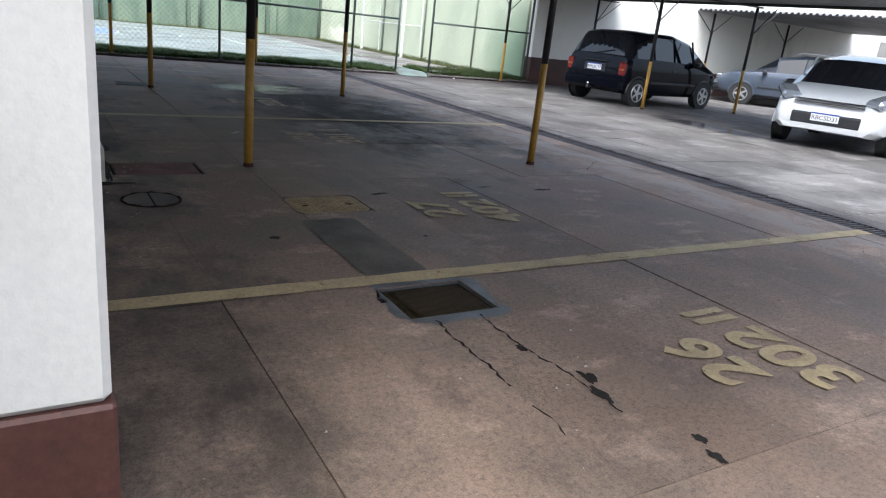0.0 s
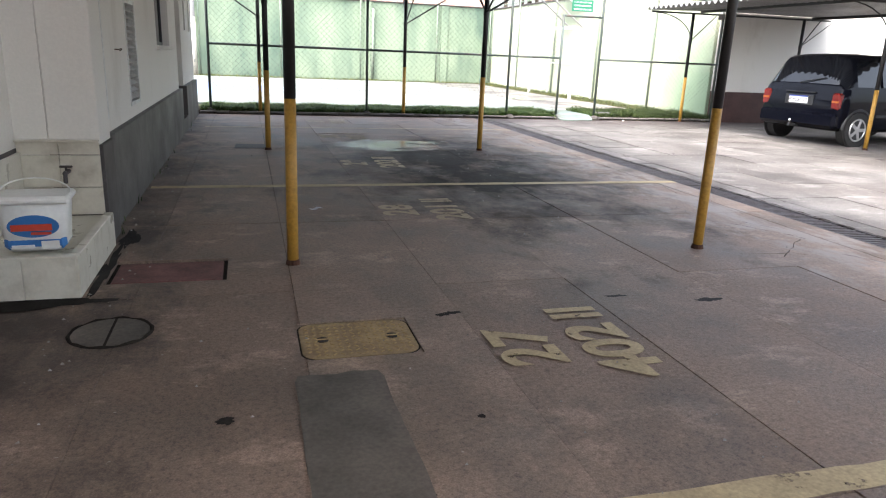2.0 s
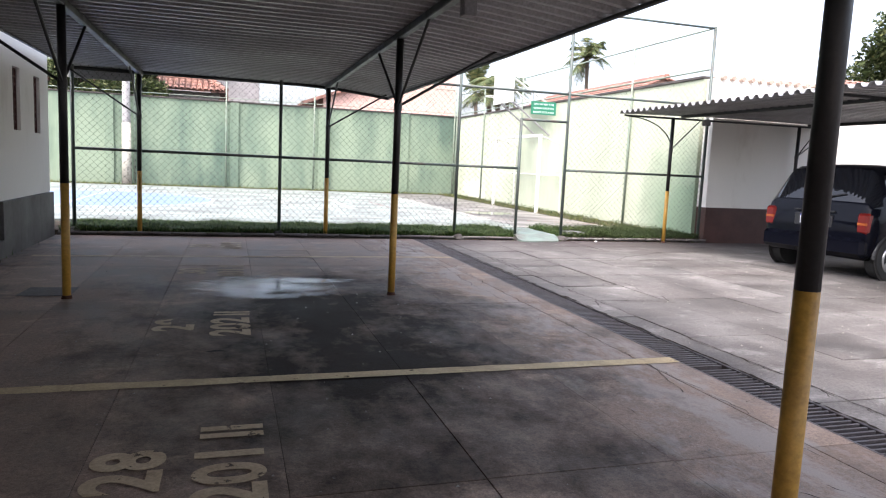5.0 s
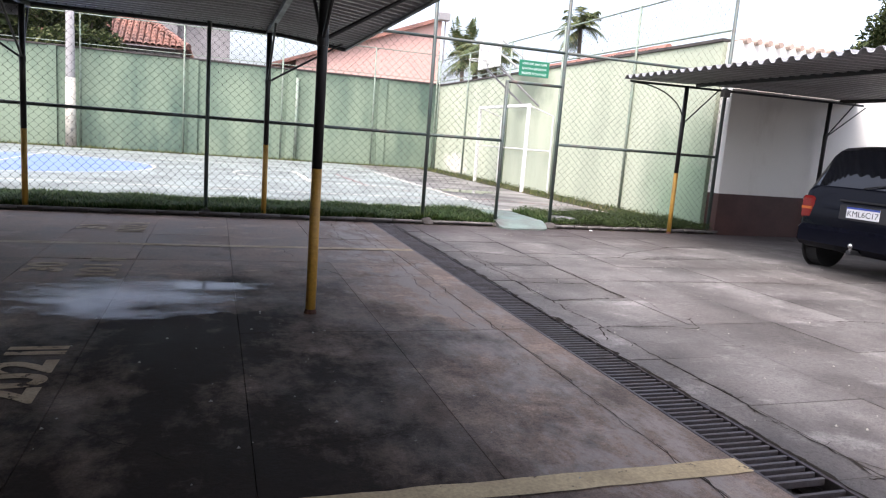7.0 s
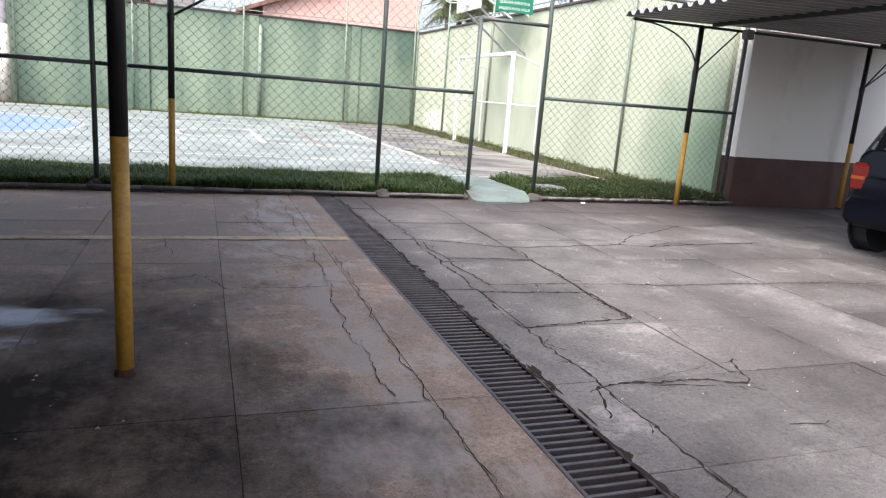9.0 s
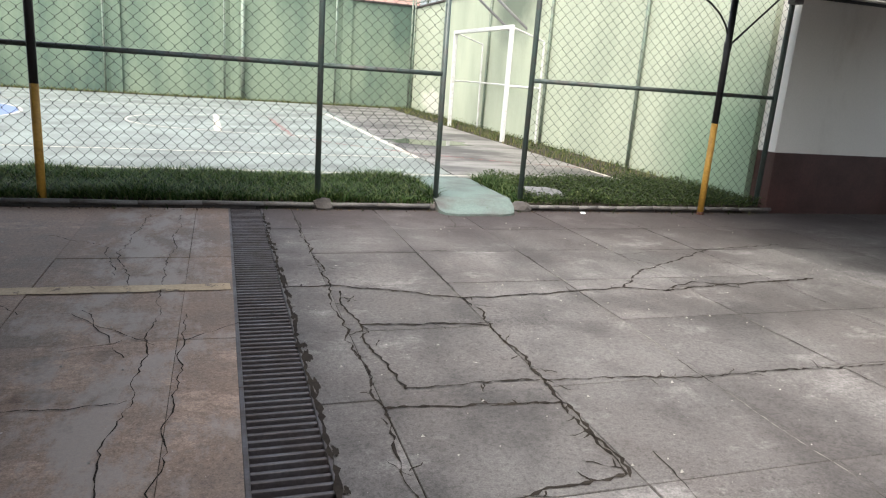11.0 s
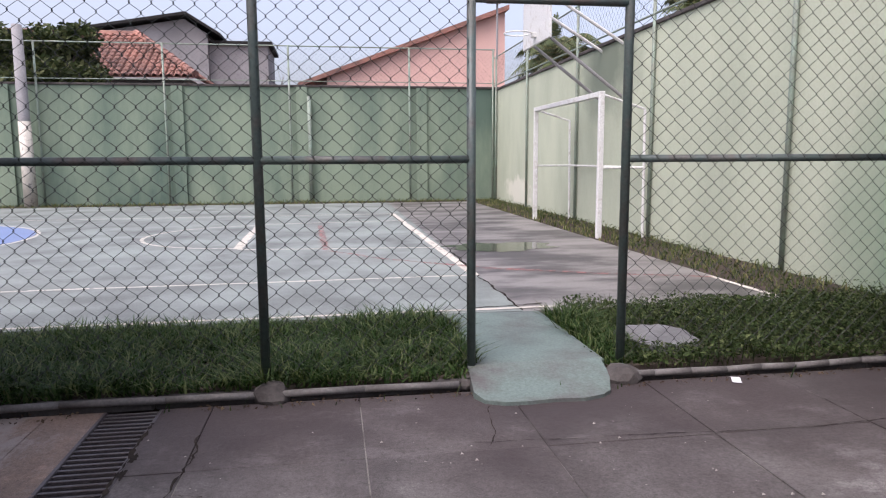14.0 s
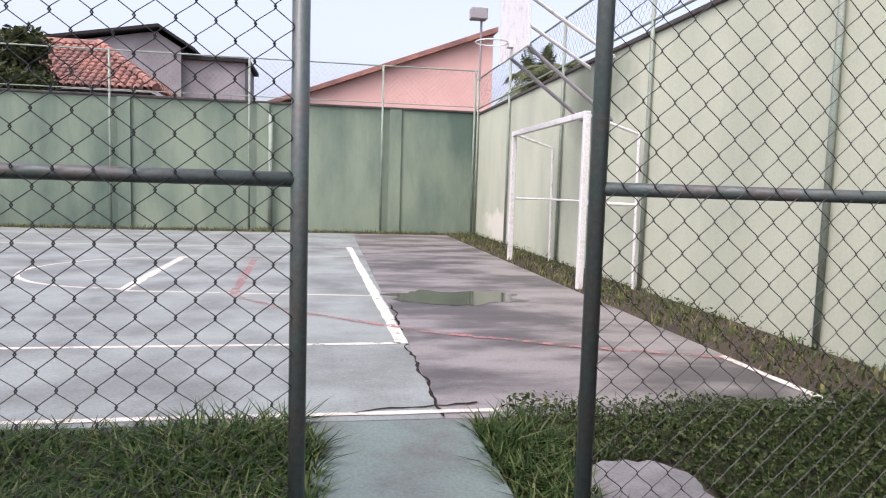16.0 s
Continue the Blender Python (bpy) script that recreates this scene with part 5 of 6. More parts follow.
    for x in (-8.9, -5.6, -2.3, 1.2, 4.35, 7.6, 10.9, 13.3):
        part("pole", bmr((x, 0, 0.1), (x, 0, 4.35), 0.028, 8), M["net_pipe"], n, "", True)
    part("rail", bmr((-10, 0, 4.33), (13.35, 0, 4.33), 0.018, 8), M["net_pipe"], n)
    part("rail", bmr((-10, 0, 3.4), (13.4, 0, 3.4), 0.012, 8), M["net_pipe"], n)
    ob = chain_mesh("net_mesh", (-4, 32.58), (13.35, 32.58), 3.4, 4.33, None, 0.135, 0.0015, 3)
    ob.parent, ob.matrix_parent_inverse = n, n.matrix_world.inverted()
    tagged(n, "ball net on pale green pipes above the end wall", "net")
    p = base("drain_pipe", 8.12, 32.56)
    part("tube", bmr((0, 0, 0.1), (0, 0, 3.0), 0.055, 12), M["net_pipe"], p, "", True)
    tagged(p, "pale green down pipe on the wall", "pipe")
    p = base("utility_pole", 0.96, 32.3, 0.08)
    part("shaft", bmr((0, 0, 0), (0, 0, 4.6), 0.16, 12, 0.12), M["grey_wall"], p, "", True)
    part("whitewash", bmr((0, 0, 0), (0, 0, 2.2), 0.164, 12, 0.148), M["line_white"], p, "whitewashed lower half", True)
    tagged(p, "concrete pole, whitewashed below, at the wall", "pole")


def goal():
    g = base("goal", 12.62, 22.71, 0.09)
    w, h, r = 3.3, 2.16, 0.038
    for y in (0, w):
        part("upright", bmb((-r, y - r, 0), (r, y + r, h), 0.006), M["white_metal"], g)
        part("back_leg", bmr((0.7, y, 0.0), (0.68, y, h - 0.25), 0.022, 8), M["white_metal"], g)
        part("side_bar", bmr((0, y, 1.05), (0.69, y, 1.05), 0.018, 8), M["white_metal"], g)
        part("top_bar", bmr((0, y, h - 0.04), (0.68, y, h - 0.25), 0.018, 8), M["white_metal"], g)
    part("crossbar", bmb((-r, r, h - 2 * r), (r, w - r, h), 0.006), M["white_metal"], g)
    part("rear_bar", bmr((0.69, 0, 1.05), (0.69, w, 1.05), 0.018, 8), M["white_metal"], g)
    tagged(g, "white metal goal frame without a net, chipped paint", "goal")
    b = base("basketball_hoop", 12.1, 24.3, 3.0)
    part("backboard", bmb((-0.02, -0.75, 0.15), (0.02, 0.75, 1.2), 0.006), M["white_metal"], b)
    for y in (-0.45, 0.45):
        part("arm", bmr((0.02, y, 0.9), (1.37, y, 0.1), 0.028, 8), M["white_metal"], b)
        part("strut", bmr((0.02, y, 0.25), (1.37, y, -0.75), 0.028, 8), M["grey_wall"], b)
    bm = bmesh.new()
    tube(bm, [(-0.32 + 0.225 * math.cos(a * math.pi / 12), 0.225 * math.sin(a * math.pi / 12), 0.32) for a in range(25)], 0.011, 6)
    part("rim", bm, M["white_metal"], b)
    part("bracket", bmb((-0.1, -0.06, 0.26), (-0.02, 0.06, 0.34), 0.004), M["white_metal"], b)
    tagged(b, "white basketball backboard with rim on steel arms above the goal", "basketball hoop")
    f = base("floodlight", 13.3, 32.1, 5.0)
    part("pole", bmr((0, 0, -1.0), (0, 0, 0.5), 0.03, 8), M["grey_wall"], f)
    part("lamp_head", bmb((-0.3, -0.2, 0.5), (0.12, 0.1, 0.78), 0.02), M["grey_wall"], f)
    tagged(f, "small unlit floodlight on a pole at the court corner", "floodlight")


# ---- plants ----
def blades(name, rects, density, h0, h1, seed, mat, label, lean=0.5, width=0.006):
    rnd = np.random.RandomState(seed)
    vs, fs = [], []
    for x0, y0, x1, y1, z in rects:
        n = int((x1 - x0) * (y1 - y0) * density)
        xs, ys = rnd.uniform(x0, x1, n), rnd.uniform(y0, y1, n)
        hs, an, le = rnd.uniform(h0, h1, n), rnd.uniform(0, 2 * np.pi, n), rnd.uniform(0.1, lean, n)
        for x, y, h, a, l_ in zip(xs, ys, hs, an, le):
            h *= 0.65 + 0.7 * max(0.0, noise.noise((x * 1.7, y * 1.7, seed)) + 0.4)
            dx, dy = math.cos(a), math.sin(a)
            k = len(vs)
            w = width
            vs += [(x - dy * w, y + dx * w, z), (x + dy * w, y - dx * w, z), (x + dx * l_ * h * 0.4 - dy * w * 0.7, y + dy * l_ * h * 0.4 + dx * w * 0.7, z + h * 0.6), (x + dx * l_ * h * 0.4 + dy * w * 0.7, y + dy * l_ * h * 0.4 - dx * w * 0.7, z + h * 0.6), (x + dx * l_ * h, y + dy * l_ * h, z + h)]
            fs += [(k, k + 1, k + 3, k + 2), (k + 2, k + 3, k + 4)]
    ob = raw(name, vs, fs, mat)
    return tagged(ob, label, "grass", kind="stuff")


def leaflets(name, rects, density, size, seed, mat, label, rise=0.06):
    rnd = random.Random(seed)
    vs, fs = [], []
    for x0, y0, x1, y1, z in rects:
        for _ in range(int((x1 - x0) * (y1 - y0) * density)):
            x, y = rnd.uniform(x0, x1), rnd.uniform(y0, y1)
            lump = max(0.0, noise.noise((x * 2.2, y * 2.2, seed)) + 0.45)
            q = Matrix.Translation((x, y, z + rnd.uniform(0.2, 1) * rise * (0.5 + lump))) @ Euler((rnd.uniform(-0.8, 0.8), rnd.uniform(-0.8, 0.8), rnd.uniform(0, 6.3))).to_matrix().to_4x4()
            s = size * rnd.uniform(0.6, 1.3)
            k = len(vs)
            vs += [q @ Vector(p) for p in ((-s, 0, 0), (-s * 0.2, -s * 0.55, s * 0.1), (s, 0, -s * 0.2), (-s * 0.2, s * 0.55, s * 0.1))]
            fs += [(k, k + 1, k + 2), (k, k + 2, k + 3)]
    ob = raw(name, vs, fs, mat)
    return tagged(ob, label, "plants", kind="stuff")


def plants():
    blades("grass_strip", [(2.1, 16.66, 9.44, 18.1, 0.05)], 4600, 0.035, 0.115, 4, M["grass"], "uncut green grass strip along the fence", 2.6, 0.0066)
    blades("grass_tuft", [(10.3, 16.72, 10.62, 18.0, 0.06), (9.44, 16.8, 9.54, 17.9, 0.07)], 4600, 0.035, 0.12, 5, M["grass"], "green grass tuft beside the path", 2.4, 0.0066)
    weedy = [(10.5, 16.64, 13.4, 16.92, 0.05), (11.12, 16.92, 13.4, 17.48, 0.06), (10.5, 17.48, 13.4, 18.25, 0.06)]
    leaflets("weeds", weedy, 3900, 0.0165, 6, M["weed"], "low creeping weeds by the fence", 0.1)
    blades("weed_grass", weedy, 1100, 0.04, 0.14, 16, M["weed"], "thin grass among the weeds", 1.7, 0.0034)
    leaflets("weeds", [(12.6, 18.25, 13.4, 22.5, 0.085), (12.9, 22.5, 13.4, 32.5, 0.085)], 260, 0.017, 7, M["weed"], "weeds along the foot of the wall", 0.1)
    blades("wall_grass", [(12.5, 18.2, 13.4, 32.5, 0.085), (-10, 31.75, 12.4, 32.6, 0.085)], 230, 0.03, 0.1, 8, M["dry_grass"], "dry grass along the foot of the walls", 0.9, 0.009)
    leaflets("leaf_litter", [(7.9, 16.5, 9.45, 16.61, 0.002), (10.3, 16.5, 13.3, 16.61, 0.002), (2.3, 16.5, 7.4, 16.61, 0.002)], 700, 0.011, 19, M["litter"], "dry brown leaf litter along the kerb", 0.012)
    blades("joint_weeds", [(3, 16.48, 13.4, 16.56, 0.0), (2.075, 7.5, 2.14, 16, 0.0)], 50, 0.03, 0.08, 9, M["grass"], "small weeds in the joints of the paving", 1.0, 0.004)


def crown(bm_v, bm_f, c, r, n, size, rnd, squash=0.8):
    """Leaves scattered over and inside an uneven lump."""
    for _ in range(n):
        d = Vector((rnd.gauss(0, 1), rnd.gauss(0, 1), rnd.gauss(0, 1))).normalized()
        k = r * (0.45 + 0.55 * rnd.random() ** 0.5) * (1 + 0.35 * noise.noise(d * 2.2 + Vector(c)))
        p = Vector(c) + Vector((d.x * k, d.y * k, d.z * k * squash))
        e = Euler((rnd.uniform(-1, 1), rnd.uniform(-1, 1), rnd.uniform(0, 6.3))).to_matrix()
        s = size * rnd.uniform(0.6, 1.4)
        i = len(bm_v)
        bm_v += [p + e @ Vector(q) for q in ((-s, 0, 0), (0, -s * 0.45, 0), (s, 0, -s * 0.15), (0, s * 0.45, 0))]
        bm_f += [(i, i + 1, i + 2, i + 3)]


def tree(x, y, h, r, seed, label, lumps=9, leaves=650, size=0.16):
    rnd = random.Random(seed)
    t = base("tree", x, y, -0.15)
    bm = bmesh.new()
    rod(bm, (0, 0, 0), (0.1, 0, h * 0.55), 0.22, 8, 0.12)
    vs, fs = [], []
    for i in range(lumps):
        a = 2 * math.pi * i / lumps
        rr = r * rnd.uniform(0.25, 0.75)
        c = (math.cos(a) * rr, math.sin(a) * rr, h * rnd.uniform(0.6, 0.92))
        rod(bm, (0.1, 0, h * 0.45), c, 0.07, 6, 0.02)
        crown(vs, fs, c, r * rnd.uniform(0.32, 0.5), leaves, size, rnd)
    part("trunk", bm, M["bark"], t)
    tagged(raw("crown", vs, fs, M["leaf"], t), kind="stuff")
    tagged(t, label, "tree")


def palm(x, y, h, seed, label, fronds=15, spread=2.3, low=0.1, high=1.0, sag=1.1):
    rnd = random.Random(seed)
    t = base("palm_tree", x, y, -0.15)
    bm = bmesh.new()
    tube(bm, [(0.12 * math.sin(i * 0.5), 0.1 * math.cos(i * 0.4), h * i / 8) for i in range(9)], 0.13, 8)
    part("trunk", bm, M["bark"], t)
    top = Vector((0.12 * math.sin(4), 0.1 * math.cos(3.2), h))
    for f in range(fronds):
        a, up = 2 * math.pi * f / fronds + rnd.uniform(-0.2, 0.2), rnd.uniform(low, high)
        vs, fs = [], []
        n = 14
        pts = []
        for i in range(n + 1):
            s = i / n
            rr = spread * s * (1 - 0.22 * max(0.0, up) * s)
            z = up * 1.9 * s - (sag + up * 0.7) * s * s
            pts.append(top + Vector((math.cos(a) * rr, math.sin(a) * rr, z)))
        for i in range(n):
            p, q = pts[i], pts[i + 1]
            d = (q - p).normalized()
            side = d.cross(Vector((0, 0, 1))).normalized()
            ln = 0.62 * math.sin(math.pi * min(1, (i + 1.5) / n)) + 0.12
            for sgn in (-1, 1):
                for hf in (0, 0.5):
                    o = p.lerp(q, hf)
                    tip = o + side * sgn * ln * 0.8 + d * ln * 0.45 + Vector((0, 0, -0.35 * ln + rnd.uniform(-0.06, 0.06)))
                    k = len(vs)
                    vs += [o - d * 0.03, o + d * 0.05, tip]
                    fs += [(k, k + 1, k + 2)]
        raw("frond", vs, fs, M["palm_leaf"], t)
    tagged(t, label, "palm tree")


def bare_shrub(x, y, z, s, seed):
    rnd = random.Random(seed)
    t = base("bare_shrub", x, y, -0.15)
    bm = bmesh.new()
    for i in range(26):
        p = Vector((rnd.uniform(-0.4, 0.4), 0, 0))
        d = Vector((rnd.uniform(-0.6, 0.6), rnd.uniform(-0.3, 0.3), 1)).normalized()
        q = p + d * (z + rnd.uniform(0.3, 1) * s)
        rod(bm, p, q, 0.02, 4, 0.008)
        for _ in range(4):
            o = p.lerp(q, rnd.uniform(0.6, 1))
            rod(bm, o, o + Vector((rnd.uniform(-1, 1), rnd.uniform(-0.3, 0.3), rnd.uniform(0, 0.8))) * 0.5 * s, 0.008, 3, 0.003)
    part("twigs", bm, M["bark"], t)
    tagged(t, "leafless grey shrub behind the wall", "shrub")


def greenery():
    palm(28.5, 50, 9.4, 1, "tall coconut palm behind the houses", 30, 2.1, -0.5, 1.9, 1.3)
    palm(20.3, 50, 6.6, 2, "upright palm behind the wall", 13, 1.5, 1.2, 2.4, 0.2)
    palm(22.6, 50, 6.4, 3, "palm behind the side wall", 18, 2.2, 0.0, 1.8, 1.1)
    palm(18.0, 40, 5.9, 4, "shaggy palm just behind the court corner", 16, 2.0)
    palm(16.8, 38, 5.0, 6, "shaggy palm just behind the court corner", 16, 1.8)
    tree(48.5, 41, 12.5, 5.2, 5, "large dark green leafy tree beyond the roofs", 14, 1300, 0.2)
    tree(34, 44, 6.6, 2.6, 6, "round tree beyond the roofs", 8, 450, 0.16)
    tree(-2.6, 37, 5.8, 2.2, 7, "dense dark tree behind the court wall", 9, 600, 0.13)
    tree(0.5, 36.0, 5.6, 1.8, 8, "dense olive green tree behind the court wall", 10, 900, 0.11)
    bare_shrub(6.2, 35.5, 2.9, 1.3, 3)
    bare_shrub(7.4, 36, 2.7, 1.2, 4)
    bare_shrub(4.4, 35, 2.8, 1.0, 5)


# ---- houses behind the walls ----
def tiled_slope(parent, a, b, depth_vec, rows, cols, name="roof_tiles", hip=0.0, hip_start=0.0):
    """Rows of barrel tiles from the eave a-b up along depth_vec, joined; hip: the share of the eave that is cut away at b by the top row."""
    a, b, dv = Vector(a), Vector(b), Vector(depth_vec)
    vs, fs = [], []
    u = (b - a) / cols
    nrm = u.cross(dv).normalized()
    if nrm.z < 0:
        nrm = -nrm
    r = u.length * 0.5
    for i in range(cols):
        for j in range(rows):
            if i + 0.5 > cols * (1 - hip * j / rows) or i + 0.5 < cols * hip_start * j / rows:
                continue
            o = a + u * (i + 0.5) + dv * (j / rows)
            t = dv / rows * 1.12
            k = len(vs)
            for s in range(5):
                ang = math.pi * s / 4
                off = u.normalized() * (-math.cos(ang) * r) + nrm * (math.sin(ang) * r * 0.8)
                vs += [o + off + nrm * 0.03, o + t + off * 0.85]
            for s in range(4):
                fs.append((k + 2 * s, k + 2 * s + 2, k + 2 * s + 3, k + 2 * s + 1))
    k = len(vs)
    vs += [a - nrm * 0.02, b - nrm * 0.02, b + dv + (a - b) * hip - nrm * 0.02, a + dv + (b - a) * hip_start - nrm * 0.02]
    fs.append((k, k + 1, k + 2, k + 3))
    ob = raw(name, vs, fs, M["terracotta"], parent)
    return tagged(ob, kind="stuff")


def prism(x0, x1, y0, y1, z0, z_left, z_right):
    """A block whose top slopes along x."""
    bm = bmesh.new()
    box(bm, (x0, y0, z0), (x1, y1, z0 + 1))
    for v in bm.verts:
        if v.co.z > z0 + 0.5:
            v.co.z = z_left if v.co.x < (x0 + x1) / 2 else z_right
    return bm


def sloped_slab(x0, x1, y0, y1, z_left, z_right, thick):
    bm = bmesh.new()
    box(bm, (x0, y0, 0), (x1, y1, 1))
    for v in bm.verts:
        z = z_left if v.co.x < (x0 + x1) / 2 else z_right
        v.co.z = z + (thick if v.co.z > 0.5 else 0)
    return bm


def houses():
    h = base("house", -0.2, 40)
    part("wall", bmb((-6, -2, -0.15), (4.2, 5, 4.0)), M["grey_wall"], h)
    tiled_slope(h, (-9, -2.6, 4.0), (4.5, -2.6, 4.0), (0, 3.2, 1.85), 12, 56, hip=0.19)
    tiled_slope(h, (4.5, -2.6, 4.0), (4.5, 5.4, 4.0), (-2.6, 0, 1.85), 12, 32, hip=0.4, hip_start=0.4)
    for k in range(12):
        q = part("ridge_tile", bmr((4.5 - 2.6 * k / 12, -2.6 + 3.2 * k / 12, 4.1 + 1.85 * k / 12), (4.5 - 2.6 * (k + 1.1) / 12, -2.6 + 3.2 * (k + 1.1) / 12, 4.08 + 1.85 * (k + 1.1) / 12), 0.13, 8, 0.11), M["terracotta"], h)
    part("ridge", bmr((-9, 0.6, 5.88), (1.95, 0.6, 5.88), 0.12, 8), M["terracotta"], h)
    tagged(h, "low house with a red clay tile roof behind the court wall", "house")
    h = base("house", 0.6, 46)
    part("wall", prism(-3.2, 2.0, -1, 4, -0.15, 6.4, 7.3), M["grey_wall"], h, "bare grey gable")
    part("roof", sloped_slab(-3.6, 2.1, -1.4, 4.2, 6.45, 7.42, 0.12), M["dark_void"], h, "dark thin eaves")
    part("roof", sloped_slab(2.1, 3.5, -1.4, 4.2, 7.42, 6.55, 0.12), M["dark_void"], h, "dark thin eaves")
    part("gable", prism(2.0, 2.9, -1, 4, -0.15, 7.25, 6.7), M["grey_wall"], h)
    part("annex", bmb((2.4, -0.6, -0.15), (5.4, 3, 6.3)), M["grey_wall"], h)
    part("annex_roof", bmb((2.2, -0.8, 6.3), (5.6, 3.2, 6.45)), M["dark_void"], h)
    tagged(h, "grey rendered two storey house with dark eaves", "house")
    h = base("house", 8.0, 38)
    part("wall", prism(0.6, 7.0, 0, 6, -0.15, 4.2, 6.5), M["pink_wall"], h)
    bm = prism(-0.4, 7.1, -0.25, 6.2, 3.75, 3.9, 6.72)
    for v in bm.verts:
        if v.co.z < 3.8:
            v.co.z = (3.75 if v.co.x < 3 else 6.55)
    part("roof_edge", bm, M["terracotta"], h, "red tiled verge")
    tagged(h, "pink gabled house with a red tiled verge", "house")
    h = base("house", 20.0, 33)
    bm = bmesh.new()
    box(bm, (-2.6, -4.9, -0.15), (2.6, 4.9, 3.75))
    part("wall", bm, M["pink_wall"], h)
    bm = bmesh.new()
    gable = [bm.verts.new(v) for v in ((-2.6, -4.9, 3.75), (2.6, -4.9, 3.75), (0, -4.9, 4.85), (-2.6, -4.7, 3.75), (2.6, -4.7, 3.75), (0, -4.7, 4.85))]
    for f in ((0, 1, 2), (5, 4, 3), (0, 3, 4, 1), (1, 4, 5, 2), (2, 5, 3, 0)):
        bm.faces.new([gable[k] for k in f])
    part("gable", bm, M["pink_wall"], h)
    tiled_slope(h, (-3.0, -5.1, 3.6), (-3.0, 5.1, 3.6), (3.0, 0, 1.3), 9, 46)
    tiled_slope(h, (3.0, -5.1, 3.6), (3.0, 5.1, 3.6), (-3.0, 0, 1.3), 9, 46)
    part("ridge", bmr((0, -5.15, 4.93), (0, 5.15, 4.93), 0.11, 8), M["terracotta"], h)
    tagged(h, "low gabled house with an old clay tile roof", "house")
    h = base("house", 27.5, 27)
    part("wall", bmb((-3, -6, -0.15), (14, 4, 3.35)), M["white_wall"], h)
    tiled_slope(h, (-3.5, -6.4, 3.35), (14, -6.4, 3.35), (0, 4.2, 1.45), 10, 70)
    tagged(h, "white house with a broad red tile roof", "house")
    h = base("house", 36, 18)
    part("wall", bmb((-2, -6, -0.15), (8, 8, 6.5)), M["white_wall"], h)
    part("balcony_floor", bmb((-2.8, -5, 3.1), (-2, 5, 3.25)), M["white_wall"], h)
    for i in range(24):
        part("baluster", bmb((-2.75, -4.9 + 0.42 * i, 3.25), (-2.65, -4.75 + 0.42 * i, 4.1)), M["white_wall"], h)
    part("balcony_rail", bmb((-2.8, -5, 4.1), (-2.6, 5, 4.2)), M["white_wall"], h)
    tagged(h, "white house with a balustraded balcony at the yard's end", "house")


